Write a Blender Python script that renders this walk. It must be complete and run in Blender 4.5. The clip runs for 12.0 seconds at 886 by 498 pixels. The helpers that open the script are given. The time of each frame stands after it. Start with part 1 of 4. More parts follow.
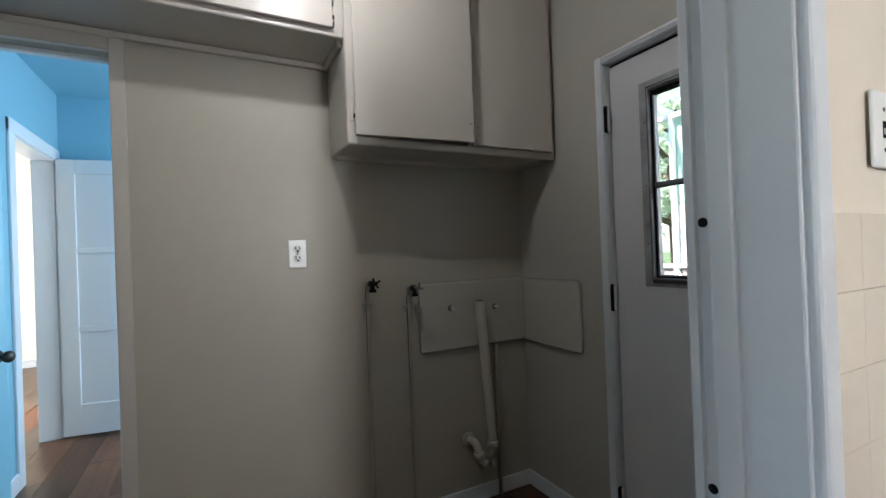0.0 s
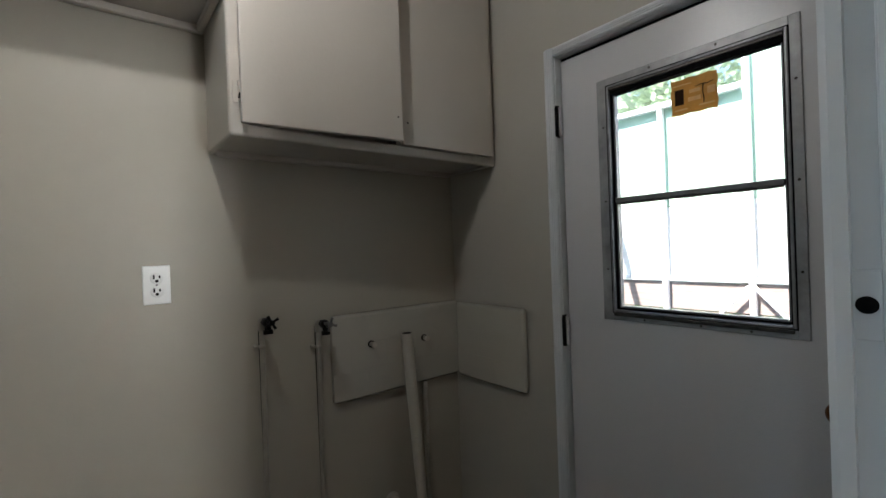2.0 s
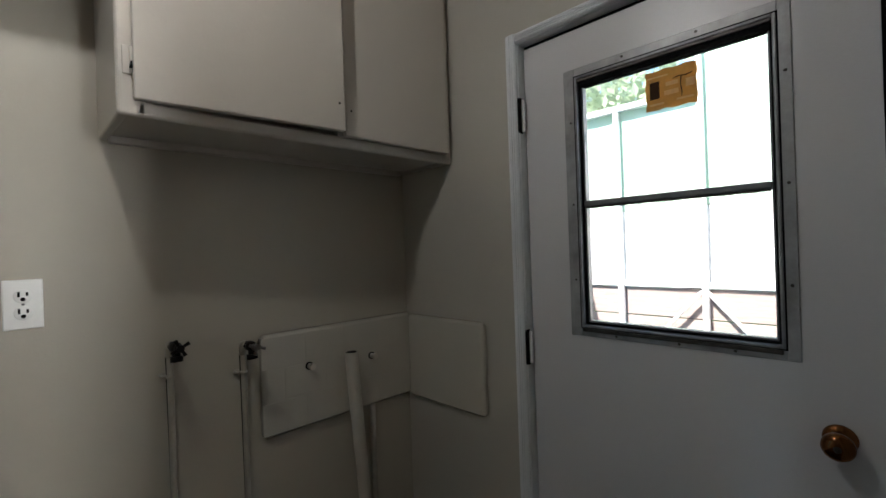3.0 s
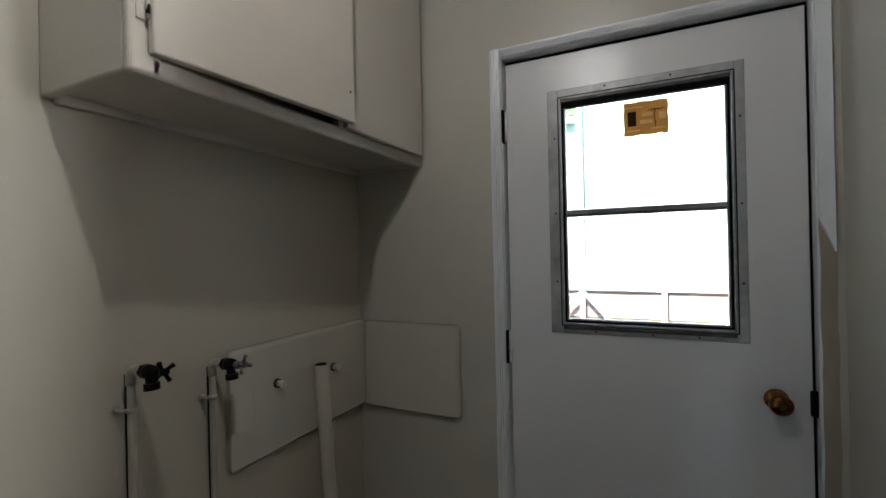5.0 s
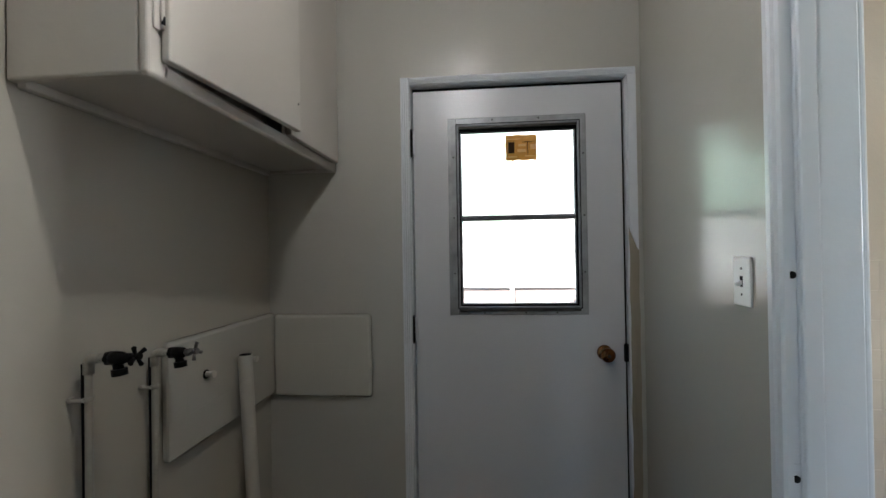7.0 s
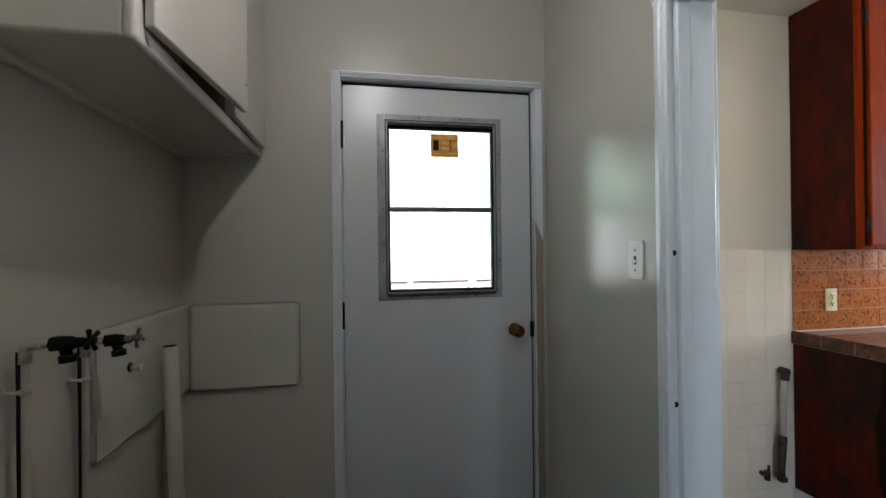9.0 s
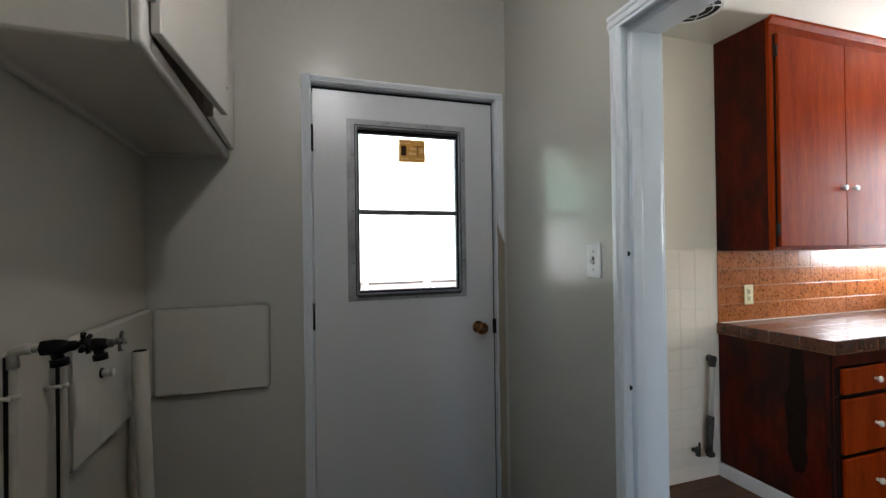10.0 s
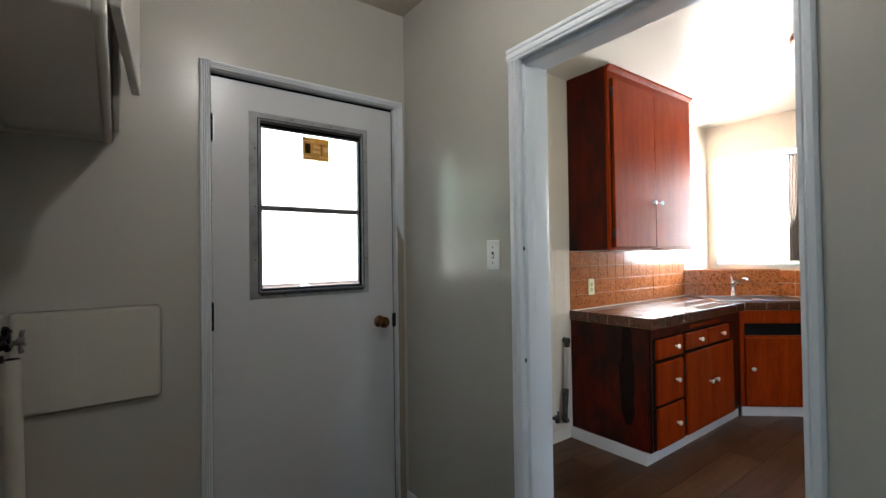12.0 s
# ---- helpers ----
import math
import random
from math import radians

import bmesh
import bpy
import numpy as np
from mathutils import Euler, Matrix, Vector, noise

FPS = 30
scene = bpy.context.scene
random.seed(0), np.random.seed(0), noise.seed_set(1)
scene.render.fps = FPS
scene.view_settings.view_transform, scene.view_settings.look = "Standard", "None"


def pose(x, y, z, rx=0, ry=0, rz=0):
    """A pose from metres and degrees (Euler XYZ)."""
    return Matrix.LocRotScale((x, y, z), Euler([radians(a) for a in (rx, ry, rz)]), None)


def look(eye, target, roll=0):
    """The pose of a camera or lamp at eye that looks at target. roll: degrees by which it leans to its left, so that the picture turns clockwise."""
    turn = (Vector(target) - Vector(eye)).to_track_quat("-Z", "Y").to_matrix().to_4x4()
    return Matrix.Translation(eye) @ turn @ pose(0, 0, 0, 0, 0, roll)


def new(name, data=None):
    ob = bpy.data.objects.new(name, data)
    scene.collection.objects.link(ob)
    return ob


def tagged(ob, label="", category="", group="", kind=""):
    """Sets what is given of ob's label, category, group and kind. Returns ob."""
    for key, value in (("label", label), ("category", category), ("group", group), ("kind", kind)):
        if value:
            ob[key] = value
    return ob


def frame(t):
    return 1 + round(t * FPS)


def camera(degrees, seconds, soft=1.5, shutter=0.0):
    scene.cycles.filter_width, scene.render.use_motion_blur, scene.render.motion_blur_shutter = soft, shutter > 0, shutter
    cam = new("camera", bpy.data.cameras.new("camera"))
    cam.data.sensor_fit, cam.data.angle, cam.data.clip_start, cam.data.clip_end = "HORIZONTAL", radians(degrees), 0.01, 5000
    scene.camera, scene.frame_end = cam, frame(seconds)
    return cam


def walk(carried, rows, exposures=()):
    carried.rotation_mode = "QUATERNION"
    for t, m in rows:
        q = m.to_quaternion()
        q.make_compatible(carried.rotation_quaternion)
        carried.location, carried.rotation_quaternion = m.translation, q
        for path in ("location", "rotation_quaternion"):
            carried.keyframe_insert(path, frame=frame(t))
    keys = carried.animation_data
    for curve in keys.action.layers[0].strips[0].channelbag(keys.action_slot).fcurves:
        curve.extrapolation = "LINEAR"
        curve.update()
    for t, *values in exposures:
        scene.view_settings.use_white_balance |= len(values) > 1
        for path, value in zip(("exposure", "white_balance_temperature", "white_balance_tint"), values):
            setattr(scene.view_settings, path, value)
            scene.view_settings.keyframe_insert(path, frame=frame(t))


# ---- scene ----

EXPOSURES = [(0.0, 1.87, 6000, 10), (3.0, 1.78, 6300, 10), (5.0, 2.12, 6250, 10), (7.5, 2.25, 6050, 10), (9.5, 2.28, 6050, 10), (12.0, 2.33, 6300, 10)]
cam = camera(90.1, 12.0)
PATH = [
    (0, (0.0, 0.033, 1.239), (0.921, 1.808, 1.249), -2.1),
    (0.5, (0.035, 0.125, 1.255), (1.049, 1.849, 1.262), -2.1),
    (1, (0.066, 0.221, 1.289), (1.149, 1.902, 1.29), -2.2),
    (1.5, (0.104, 0.299, 1.311), (1.252, 1.936, 1.311), -2.1),
    (2, (0.153, 0.378, 1.329), (1.403, 1.939, 1.323), -2.1),
    (2.5, (0.226, 0.448, 1.342), (1.555, 1.942, 1.338), -2.0),
    (3, (0.282, 0.515, 1.346), (1.687, 1.939, 1.342), -2.0),
    (3.2, (0.293, 0.553, 1.344), (1.727, 1.947, 1.339), -2.0),
    (5, (0.027, 0.89, 1.349), (1.835, 1.745, 1.354), -1.2),
    (5.5, (-0.097, 0.928, 1.362), (1.779, 1.621, 1.341), -1.3),
    (6, (-0.18, 0.933, 1.335), (1.743, 1.484, 1.349), -1.1),
    (6.5, (-0.232, 0.983, 1.331), (1.733, 1.359, 1.342), -1.0),
    (7, (-0.277, 1.053, 1.323), (1.714, 1.237, 1.34), -0.9),
    (7.5, (-0.295, 1.106, 1.312), (1.704, 1.133, 1.324), -0.9),
    (9.5, (-0.414, 1.329, 1.278), (1.522, 0.829, 1.288), -0.7),
    (10, (-0.433, 1.388, 1.282), (1.468, 0.768, 1.294), -0.8),
    (10.5, (-0.426, 1.456, 1.268), (1.429, 0.709, 1.284), -0.7),
    (11, (-0.428, 1.528, 1.258), (1.355, 0.621, 1.278), -0.7),
    (11.5, (-0.45, 1.589, 1.249), (1.244, 0.526, 1.274), -0.7),
    (12, (-0.453, 1.628, 1.248), (1.156, 0.441, 1.276), -0.8),
]
walk(cam, [(t, look(eye, target, roll)) for t, eye, target, roll in PATH], EXPOSURES)

# ---- world, sun, lamps ----
SUN_ELEV, SUN_ROT = radians(52), radians(285)
world = bpy.data.worlds.new("sky")
scene.world = world
world.use_nodes = True
wn = world.node_tree
sky = wn.nodes.new("ShaderNodeTexSky")
sky.sky_type, sky.sun_disc = "NISHITA", False
sky.sun_elevation, sky.sun_rotation = SUN_ELEV, SUN_ROT
wn.links.new(sky.outputs[0], wn.nodes["Background"].inputs[0])
wn.nodes["Background"].inputs[1].default_value = 0.15

sun = new("sun", bpy.data.lights.new("sun", "SUN"))
sun.data.energy, sun.data.angle, sun.data.color = 5.0, radians(0.5), (1.0, 0.95, 0.87)
sun.matrix_world = look((0, 0, 20), (0.62, -0.17, 20 - 0.82))


def window_light(name, x, y, z, tx, ty, tz, wide, high, power, color):
    lamp = new(name, bpy.data.lights.new(name, "AREA"))
    lamp.data.shape, lamp.data.size, lamp.data.size_y = "RECTANGLE", wide, high
    lamp.data.energy, lamp.data.color = power, color
    lamp.matrix_world = look((x, y, z), (tx, ty, tz))
    return lamp


KITCHEN_SKY = window_light("kitchen_window_skylight", 1.06, -3.075, 1.62, 1.66, -1.68, 1.95, 0.655, 0.935, 12.0, (1.0, 0.98, 0.95))
KITCHEN_SKY.data.spread = radians(105)
# Unseen side opening, added to light the west-facing jamb.
window_light("kitchen_unseen_side_light", -2.455, -0.16, 1.5, 0.0, -0.10, 1.45, 0.60, 1.15, 3.0, (0.74, 0.90, 1.0))
# Both lamps are added in unseen openings, to brighten blue room and hall.
window_light("blue_room_added_light", 1.56, 3.2, 1.5, -1.0, 3.2, 1.2, 1.1, 1.1, 17, (0.78, 0.92, 1.0))
window_light("hall_added_light", -3.06, 5.2, 1.5, -1.0, 5.2, 1.2, 1.2, 1.2, 38, (0.93, 0.97, 1.0))

# ---- materials ----
def material(name):
    m = bpy.data.materials.new(name)
    m.use_nodes = True
    nt = m.node_tree
    return m, nt, nt.nodes["Principled BSDF"]


def node(nt, kind, **values):
    n = nt.nodes.new(kind)
    for key, value in values.items():
        n.inputs[key].default_value = value
    return n


def ramp(nt, fac, stops):
    r = nt.nodes.new("ShaderNodeValToRGB")
    els = r.color_ramp.elements
    while len(els) < len(stops):
        els.new(0.5)
    for e, (pos, c) in zip(els, stops):
        e.position, e.color = pos, (*c, 1)
    nt.links.new(fac, r.inputs[0])
    return r.outputs[0]


def mix(nt, fac, a, b, blend="MIX"):
    m = nt.nodes.new("ShaderNodeMix")
    m.data_type, m.blend_type = "RGBA", blend
    for sock, v in ((m.inputs[0], fac), (m.inputs[6], a), (m.inputs[7], b)):
        if isinstance(v, (int, float)):
            sock.default_value = v
        elif isinstance(v, tuple):
            sock.default_value = (*v, 1)
        else:
            nt.links.new(v, sock)
    return m.outputs[2]


def noise_fac(nt, scale, detail=4, rough=0.6, stretch=(1, 1, 1)):
    """Noise in metres of the place; each object has its own offset."""
    geo = nt.nodes.new("ShaderNodeNewGeometry")
    info = nt.nodes.new("ShaderNodeObjectInfo")
    off = nt.nodes.new("ShaderNodeVectorMath")
    off.operation = "MULTIPLY_ADD"
    off.inputs[1].default_value = (37.0, 23.0, 11.0)
    nt.links.new(info.outputs["Random"], off.inputs[0])
    nt.links.new(geo.outputs["Position"], off.inputs[2])
    mp = nt.nodes.new("ShaderNodeMapping")
    mp.inputs["Scale"].default_value = stretch
    n = node(nt, "ShaderNodeTexNoise", Scale=scale, Detail=detail, Roughness=rough)
    nt.links.new(off.outputs[0], mp.inputs[0])
    nt.links.new(mp.outputs[0], n.inputs["Vector"])
    return n.outputs[0]


def bump(nt, bsdf, height, strength, distance):
    b = nt.nodes.new("ShaderNodeBump")
    b.inputs["Strength"].default_value, b.inputs["Distance"].default_value = strength, distance
    nt.links.new(height, b.inputs["Height"])
    nt.links.new(b.outputs[0], bsdf.inputs["Normal"])


def paint(name, color, rough=0.4, dirt=0.12, dirt_color=(0.35, 0.28, 0.2), relief=0.25, roll=90, wavy=0.0):
    """Brushed or rolled wall paint: fine roller stipple, slow unevenness and faint grime."""
    m, nt, b = material(name)
    broad = noise_fac(nt, 0.9, 2)
    low = ramp(nt, broad, [(0.2, tuple(c * (1 - dirt * 0.35) for c in color)), (0.8, color)])
    nt.links.new(low, b.inputs["Base Color"])
    b.inputs["Roughness"].default_value = rough
    stip = noise_fac(nt, roll, 3)
    slow = noise_fac(nt, 5.0, 2)
    add = nt.nodes.new("ShaderNodeMath")
    add.operation = "MULTIPLY_ADD"
    add.inputs[1].default_value = wavy
    nt.links.new(slow, add.inputs[0])
    nt.links.new(stip, add.inputs[2])
    bump(nt, b, add.outputs[0], relief, 0.002)
    return m


def plain(name, color, rough=0.5, metal=0.0, vary=0.12, scale=25, relief=0.1, stretch=(1, 1, 1), spec=0.5):
    m, nt, b = material(name)
    n = noise_fac(nt, scale, 5, 0.65, stretch)
    c = ramp(nt, n, [(0.25, tuple(v * (1 - vary) for v in color)), (0.75, tuple(min(1, v * (1 + vary)) for v in color))])
    nt.links.new(c, b.inputs["Base Color"])
    b.inputs["Roughness"].default_value, b.inputs["Metallic"].default_value = rough, metal
    b.inputs["Specular IOR Level"].default_value = spec
    bump(nt, b, n, relief, 0.002)
    return m


def wood(name, dark, light, rough, stretch, scale=6.0, coat=0.0, stain=0.0, random_tone=0.0, spec=0.15):
    """Wood with long grain along the axis that stretch leaves long."""
    m, nt, b = material(name)
    grain = noise_fac(nt, scale, 7, 0.65, stretch)
    fine = noise_fac(nt, scale * 6, 4, 0.7, stretch)
    c = ramp(nt, grain, [(0.28, dark), (0.72, light)])
    c = mix(nt, 0.35, c, ramp(nt, fine, [(0.3, tuple(v * 0.6 for v in dark)), (0.7, light)]))
    if stain:
        blot = ramp(nt, noise_fac(nt, 4.5, 6, 0.7, (1, 1, 0.55)), [(0.42, (0, 0, 0)), (0.60, (stain,) * 3)])
        c = mix(nt, blot, c, (0.012, 0.006, 0.004))
    if random_tone:
        info = nt.nodes.new("ShaderNodeObjectInfo")
        tone = ramp(nt, info.outputs["Random"], [(0, (1 - random_tone,) * 3), (1, (1 + random_tone,) * 3)])
        c = mix(nt, 1.0, c, tone, "MULTIPLY")
    nt.links.new(c, b.inputs["Base Color"])
    b.inputs["Roughness"].default_value = rough
    b.inputs["Specular IOR Level"].default_value = spec
    b.inputs["Coat Weight"].default_value = coat
    b.inputs["Coat Roughness"].default_value = 0.2
    bump(nt, b, fine, 0.12, 0.001)
    return m


def speckled(name, base, dark, light, rough, speck=0.5, scale=70, tones=0.1):
    """Speckled glazed clay."""
    m, nt, b = material(name)
    s1 = ramp(nt, noise_fac(nt, scale, 3, 0.7), [(0.52, (0, 0, 0)), (0.62, (1, 1, 1))])
    s2 = ramp(nt, noise_fac(nt, scale * 0.35, 5, 0.7), [(0.3, base), (0.7, light)])
    mf = nt.nodes.new("ShaderNodeMath")
    mf.operation = "MULTIPLY"
    mf.inputs[1].default_value = speck
    nt.links.new(s1, mf.inputs[0])
    c = mix(nt, mf.outputs[0], s2, dark)
    info = nt.nodes.new("ShaderNodeObjectInfo")
    tone = ramp(nt, info.outputs["Random"], [(0, (1 - tones,) * 3), (1, (1 + tones,) * 3)])
    nt.links.new(mix(nt, 1.0, c, tone, "MULTIPLY"), b.inputs["Base Color"])
    b.inputs["Roughness"].default_value = rough
    bump(nt, b, noise_fac(nt, 12, 3), 0.15, 0.002)
    return m


WALL = paint("cream_semi_gloss_wall_paint", (0.430, 0.408, 0.358), 0.19, 0.08, relief=0.12, roll=110, wavy=3.0)
SPLASHP = paint("splash_gloss_paint", (0.48, 0.455, 0.395), 0.17, 0.08, relief=0.12, roll=110, wavy=2.0)
WALLE = paint("cream_satin_wall_paint", (0.430, 0.408, 0.358), 0.30, 0.08, relief=0.12, roll=110, wavy=3.0)
WALLN = paint("cream_eggshell_wall_paint", (0.420, 0.388, 0.322), 0.46, 0.08, relief=0.16, roll=110, wavy=3.0)
CEIL = paint("laundry_ceiling_paint", (0.50, 0.44, 0.36), 0.5, 0.12)
KWALL = paint("kitchen_cream_paint", (0.78, 0.70, 0.59), 0.32, 0.06)
KCEIL = paint("kitchen_gloss_ceiling_paint", (0.80, 0.77, 0.70), 0.24, 0.0, relief=0.03, roll=40)
TRIM = paint("white_gloss_trim_paint", (0.70, 0.722, 0.75), 0.28, 0.10, (0.45, 0.4, 0.33), 0.15, 60)
DOORP = paint("white_door_paint", (0.56, 0.553, 0.565), 0.28, 0.08, (0.4, 0.36, 0.3), 0.25, 120)
CABW = paint("cabinet_off_white_paint", (0.53, 0.49, 0.440), 0.36, 0.10, (0.45, 0.36, 0.26), 0.25, 80, 2.0)
BLUE = paint("sky_blue_wall_paint", (0.22, 0.44, 0.56), 0.45, 0.05)
HALLP = paint("hall_cream_paint", (0.80, 0.74, 0.62), 0.5, 0.05)
PLASTER = paint("torn_plaster", (0.31, 0.27, 0.205), 0.8, 0.5, (0.33, 0.26, 0.17), 0.9, 35, 4.0)
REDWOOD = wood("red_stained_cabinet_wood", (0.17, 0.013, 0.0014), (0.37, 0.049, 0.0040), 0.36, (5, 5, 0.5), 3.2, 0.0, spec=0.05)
# Much darker tone of the same red wood, with black blotches.
REDSIDE = wood("dark_blotched_cabinet_side", (0.022, 0.0020, 0.001), (0.125, 0.0095, 0.0018), 0.42, (4, 4, 0.6), 5, 0.0, 0.9)
PLANK = wood("vinyl_wood_plank", (0.028, 0.0125, 0.0068), (0.135, 0.062, 0.031), 0.34, (7, 0.6, 1), 3.5, 0.0, 0.0, 0.35, 0.22)
CLAY = speckled("speckled_terracotta_tile", (0.36, 0.105, 0.028), (0.06, 0.018, 0.008), (0.52, 0.18, 0.055), 0.18, 0.75, 55)
CLAYTOP = speckled("speckled_brown_counter_tile", (0.060, 0.018, 0.0085), (0.010, 0.0045, 0.003), (0.112, 0.038, 0.017), 0.22, 0.75, 60)
CREAMTILE = speckled("cream_glazed_tile", (0.77, 0.69, 0.58), (0.72, 0.63, 0.52), (0.79, 0.71, 0.60), 0.24, 0.10, 30, 0.012)
GROUT = plain("dark_grout", (0.15, 0.06, 0.025), 0.9, 0, 0.3, 60, 0.4)
TGROUT = plain("pale_terracotta_grout", (0.40, 0.19, 0.10), 0.7, 0, 0.2, 60, 0.4)
ALU = plain("dull_aluminium", (0.17, 0.17, 0.17), 0.46, 0.85, 0.35, 18, 0.2)
FLANGE = plain("dirty_aluminium_flange", (0.29, 0.29, 0.295), 0.40, 0.25, 0.45, 9, 0.3)
LIPALU = plain("grey_aluminium_lip", (0.22, 0.22, 0.23), 0.40, 0.6, 0.35, 22, 0.2)
DARKMETAL = plain("weathered_dark_metal", (0.06, 0.055, 0.05), 0.45, 0.8, 0.5, 30, 0.4)
# Gasket rubber, and the black put where gaps and recesses are shaded.
BLACK = plain("black_gasket_and_gap_shade", (0.004, 0.004, 0.004), 0.75, 0, 0.3, 25, 0.1, (1, 1, 1), 0.06)
BRASS = plain("worn_brass", (0.20, 0.085, 0.03), 0.17, 1.0, 0.35, 40, 0.2)
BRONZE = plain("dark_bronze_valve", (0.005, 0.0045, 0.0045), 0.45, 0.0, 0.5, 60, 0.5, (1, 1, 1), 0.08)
NICKEL = plain("tarnished_nickel", (0.20, 0.19, 0.18), 0.28, 1.0, 0.5, 60, 0.3)
CHROME = plain("chrome", (0.82, 0.83, 0.85), 0.12, 1.0, 0.06)
STEEL = plain("stainless_steel", (0.62, 0.63, 0.64), 0.25, 1.0, 0.1, 40, 0.05)
PVC = plain("off_white_pvc", (0.52, 0.485, 0.42), 0.38, 0, 0.07, 12, 0.05)
PIPEP = plain("painted_steel_pipe", (0.36, 0.335, 0.285), 0.42, 0, 0.15, 30, 0.3)
PLATE = plain("white_plastic_plate", (0.82, 0.82, 0.80), 0.3, 0, 0.03)
IVORY = plain("ivory_plastic_plate", (0.78, 0.68, 0.40), 0.35, 0, 0.05)
# Black for holes; the sheets behind openings carry their inner shade as colour.
SLOT = plain("outlet_slot_black", (0.006, 0.006, 0.006), 0.7, 0, 0.1, 25, 0.1, (1, 1, 1), 0.1)
KNOBW = plain("white_ceramic_knob", (0.84, 0.82, 0.78), 0.15, 0, 0.04)
TAPE = plain("brown_label_paper", (0.46, 0.27, 0.08), 0.6, 0, 0.55, 26, 0.1)


def translucent(m, color, share):
    """Lets light from behind glow through a thin sheet."""
    nt = m.node_tree
    back = nt.nodes.new("ShaderNodeBsdfTranslucent")
    back.inputs[0].default_value = (*color, 1)
    both = nt.nodes.new("ShaderNodeMixShader")
    both.inputs[0].default_value = share
    nt.links.new(nt.nodes["Principled BSDF"].outputs[0], both.inputs[1])
    nt.links.new(back.outputs[0], both.inputs[2])
    nt.links.new(both.outputs[0], nt.nodes["Material Output"].inputs[0])
    return m


translucent(TAPE, (0.80, 0.52, 0.18), 0.5)
TAPED = plain("label_dark_print", (0.03, 0.015, 0.008), 0.7, 0, 0.3, 60, 0.1, (1, 1, 1), 0.1)
TAPEL = translucent(plain("label_pale_print", (0.74, 0.58, 0.32), 0.6, 0, 0.3, 60), (0.86, 0.70, 0.42), 0.5)
CLOTH = plain("pale_curtain_cloth", (0.36, 0.32, 0.29), 0.9, 0, 0.1, 60, 0.2)
CONCRETE = plain("patio_concrete", (0.42, 0.40, 0.37), 0.9, 0, 0.2, 8, 0.4)
PATIOWOOD = plain("weathered_red_boards", (0.36, 0.285, 0.265), 0.8, 0, 0.2, 20, 0.3, (1, 0.2, 3))
WHITEWOOD = plain("white_patio_post_paint", (0.84, 0.84, 0.83), 0.6, 0, 0.1, 20, 0.2)
SHEET = plain("pale_green_plastic_sheet", (0.52, 0.69, 0.56), 0.5, 0, 0.06, 8, 0.05)
GRASS = plain("yard_grass", (0.09, 0.13, 0.04), 0.95, 0, 0.5, 12, 0.5)
LEAF = plain("leaf_green", (0.48, 0.53, 0.42), 0.5, 0, 0.2, 5, 0.1)
translucent(LEAF, (0.58, 0.66, 0.50), 0.7)
BARK = plain("bark", (0.11, 0.08, 0.055), 0.9, 0, 0.4, 20, 0.6)
# Black of the drip stain, also put where cabinet frame gaps are shaded.
STAIN_SHADE = plain("stain_and_gap_shade_black", (0.012, 0.006, 0.004), 0.7, 0, 0.4, 30, 0.2, (1, 1, 1), 0.1)
STUCCO = plain("exterior_stucco", (0.62, 0.58, 0.50), 0.9, 0, 0.1, 30, 0.5)


def glass_material(name, tint):
    m, nt, b = material(name)
    b.inputs["Base Color"].default_value = (*tint, 1)
    b.inputs["Transmission Weight"].default_value = 1.0
    b.inputs["Roughness"].default_value = 0.0
    b.inputs["IOR"].default_value = 1.45
    return m


GLASS = glass_material("window_glass", (0.97, 0.99, 0.98))


def glow_material(name, color, strength):
    m, nt, b = material(name)
    b.inputs["Base Color"].default_value = (0.8, 0.78, 0.72, 1)
    b.inputs["Emission Color"].default_value = (*color, 1)
    b.inputs["Emission Strength"].default_value = strength
    return m


LAMPGLOW = glow_material("lit_opal_glass", (1.0, 0.975, 0.935), 122.0)
KLAMP = glow_material("lit_frosted_diffuser", (1.0, 0.93, 0.82), 3.4)

# ---- mesh helpers ----
def box(bm, x0, x1, y0, y1, z0, z1, m=None):
    mat = Matrix.Translation(((x0 + x1) / 2, (y0 + y1) / 2, (z0 + z1) / 2)) @ Matrix.Diagonal((abs(x1 - x0), abs(y1 - y0), abs(z1 - z0), 1))
    got = bmesh.ops.create_cube(bm, size=1.0, matrix=(m @ mat) if m else mat)
    return got["verts"]


def rbox(x0, x1, y0, y1, z0, z1, r=0.003, seg=2, m=None):
    """A box with rounded edges."""
    bm = bmesh.new()
    box(bm, x0, x1, y0, y1, z0, z1)
    bmesh.ops.bevel(bm, geom=bm.edges[:], offset=r, segments=seg, profile=0.5, affect="EDGES")
    if m:
        bm.transform(m)
    return bm


def joined(*bms):
    out = bmesh.new()
    for b in bms:
        tmp = bpy.data.meshes.new("tmp")
        b.to_mesh(tmp)
        b.free()
        out.from_mesh(tmp)
        bpy.data.meshes.remove(tmp)
    return out


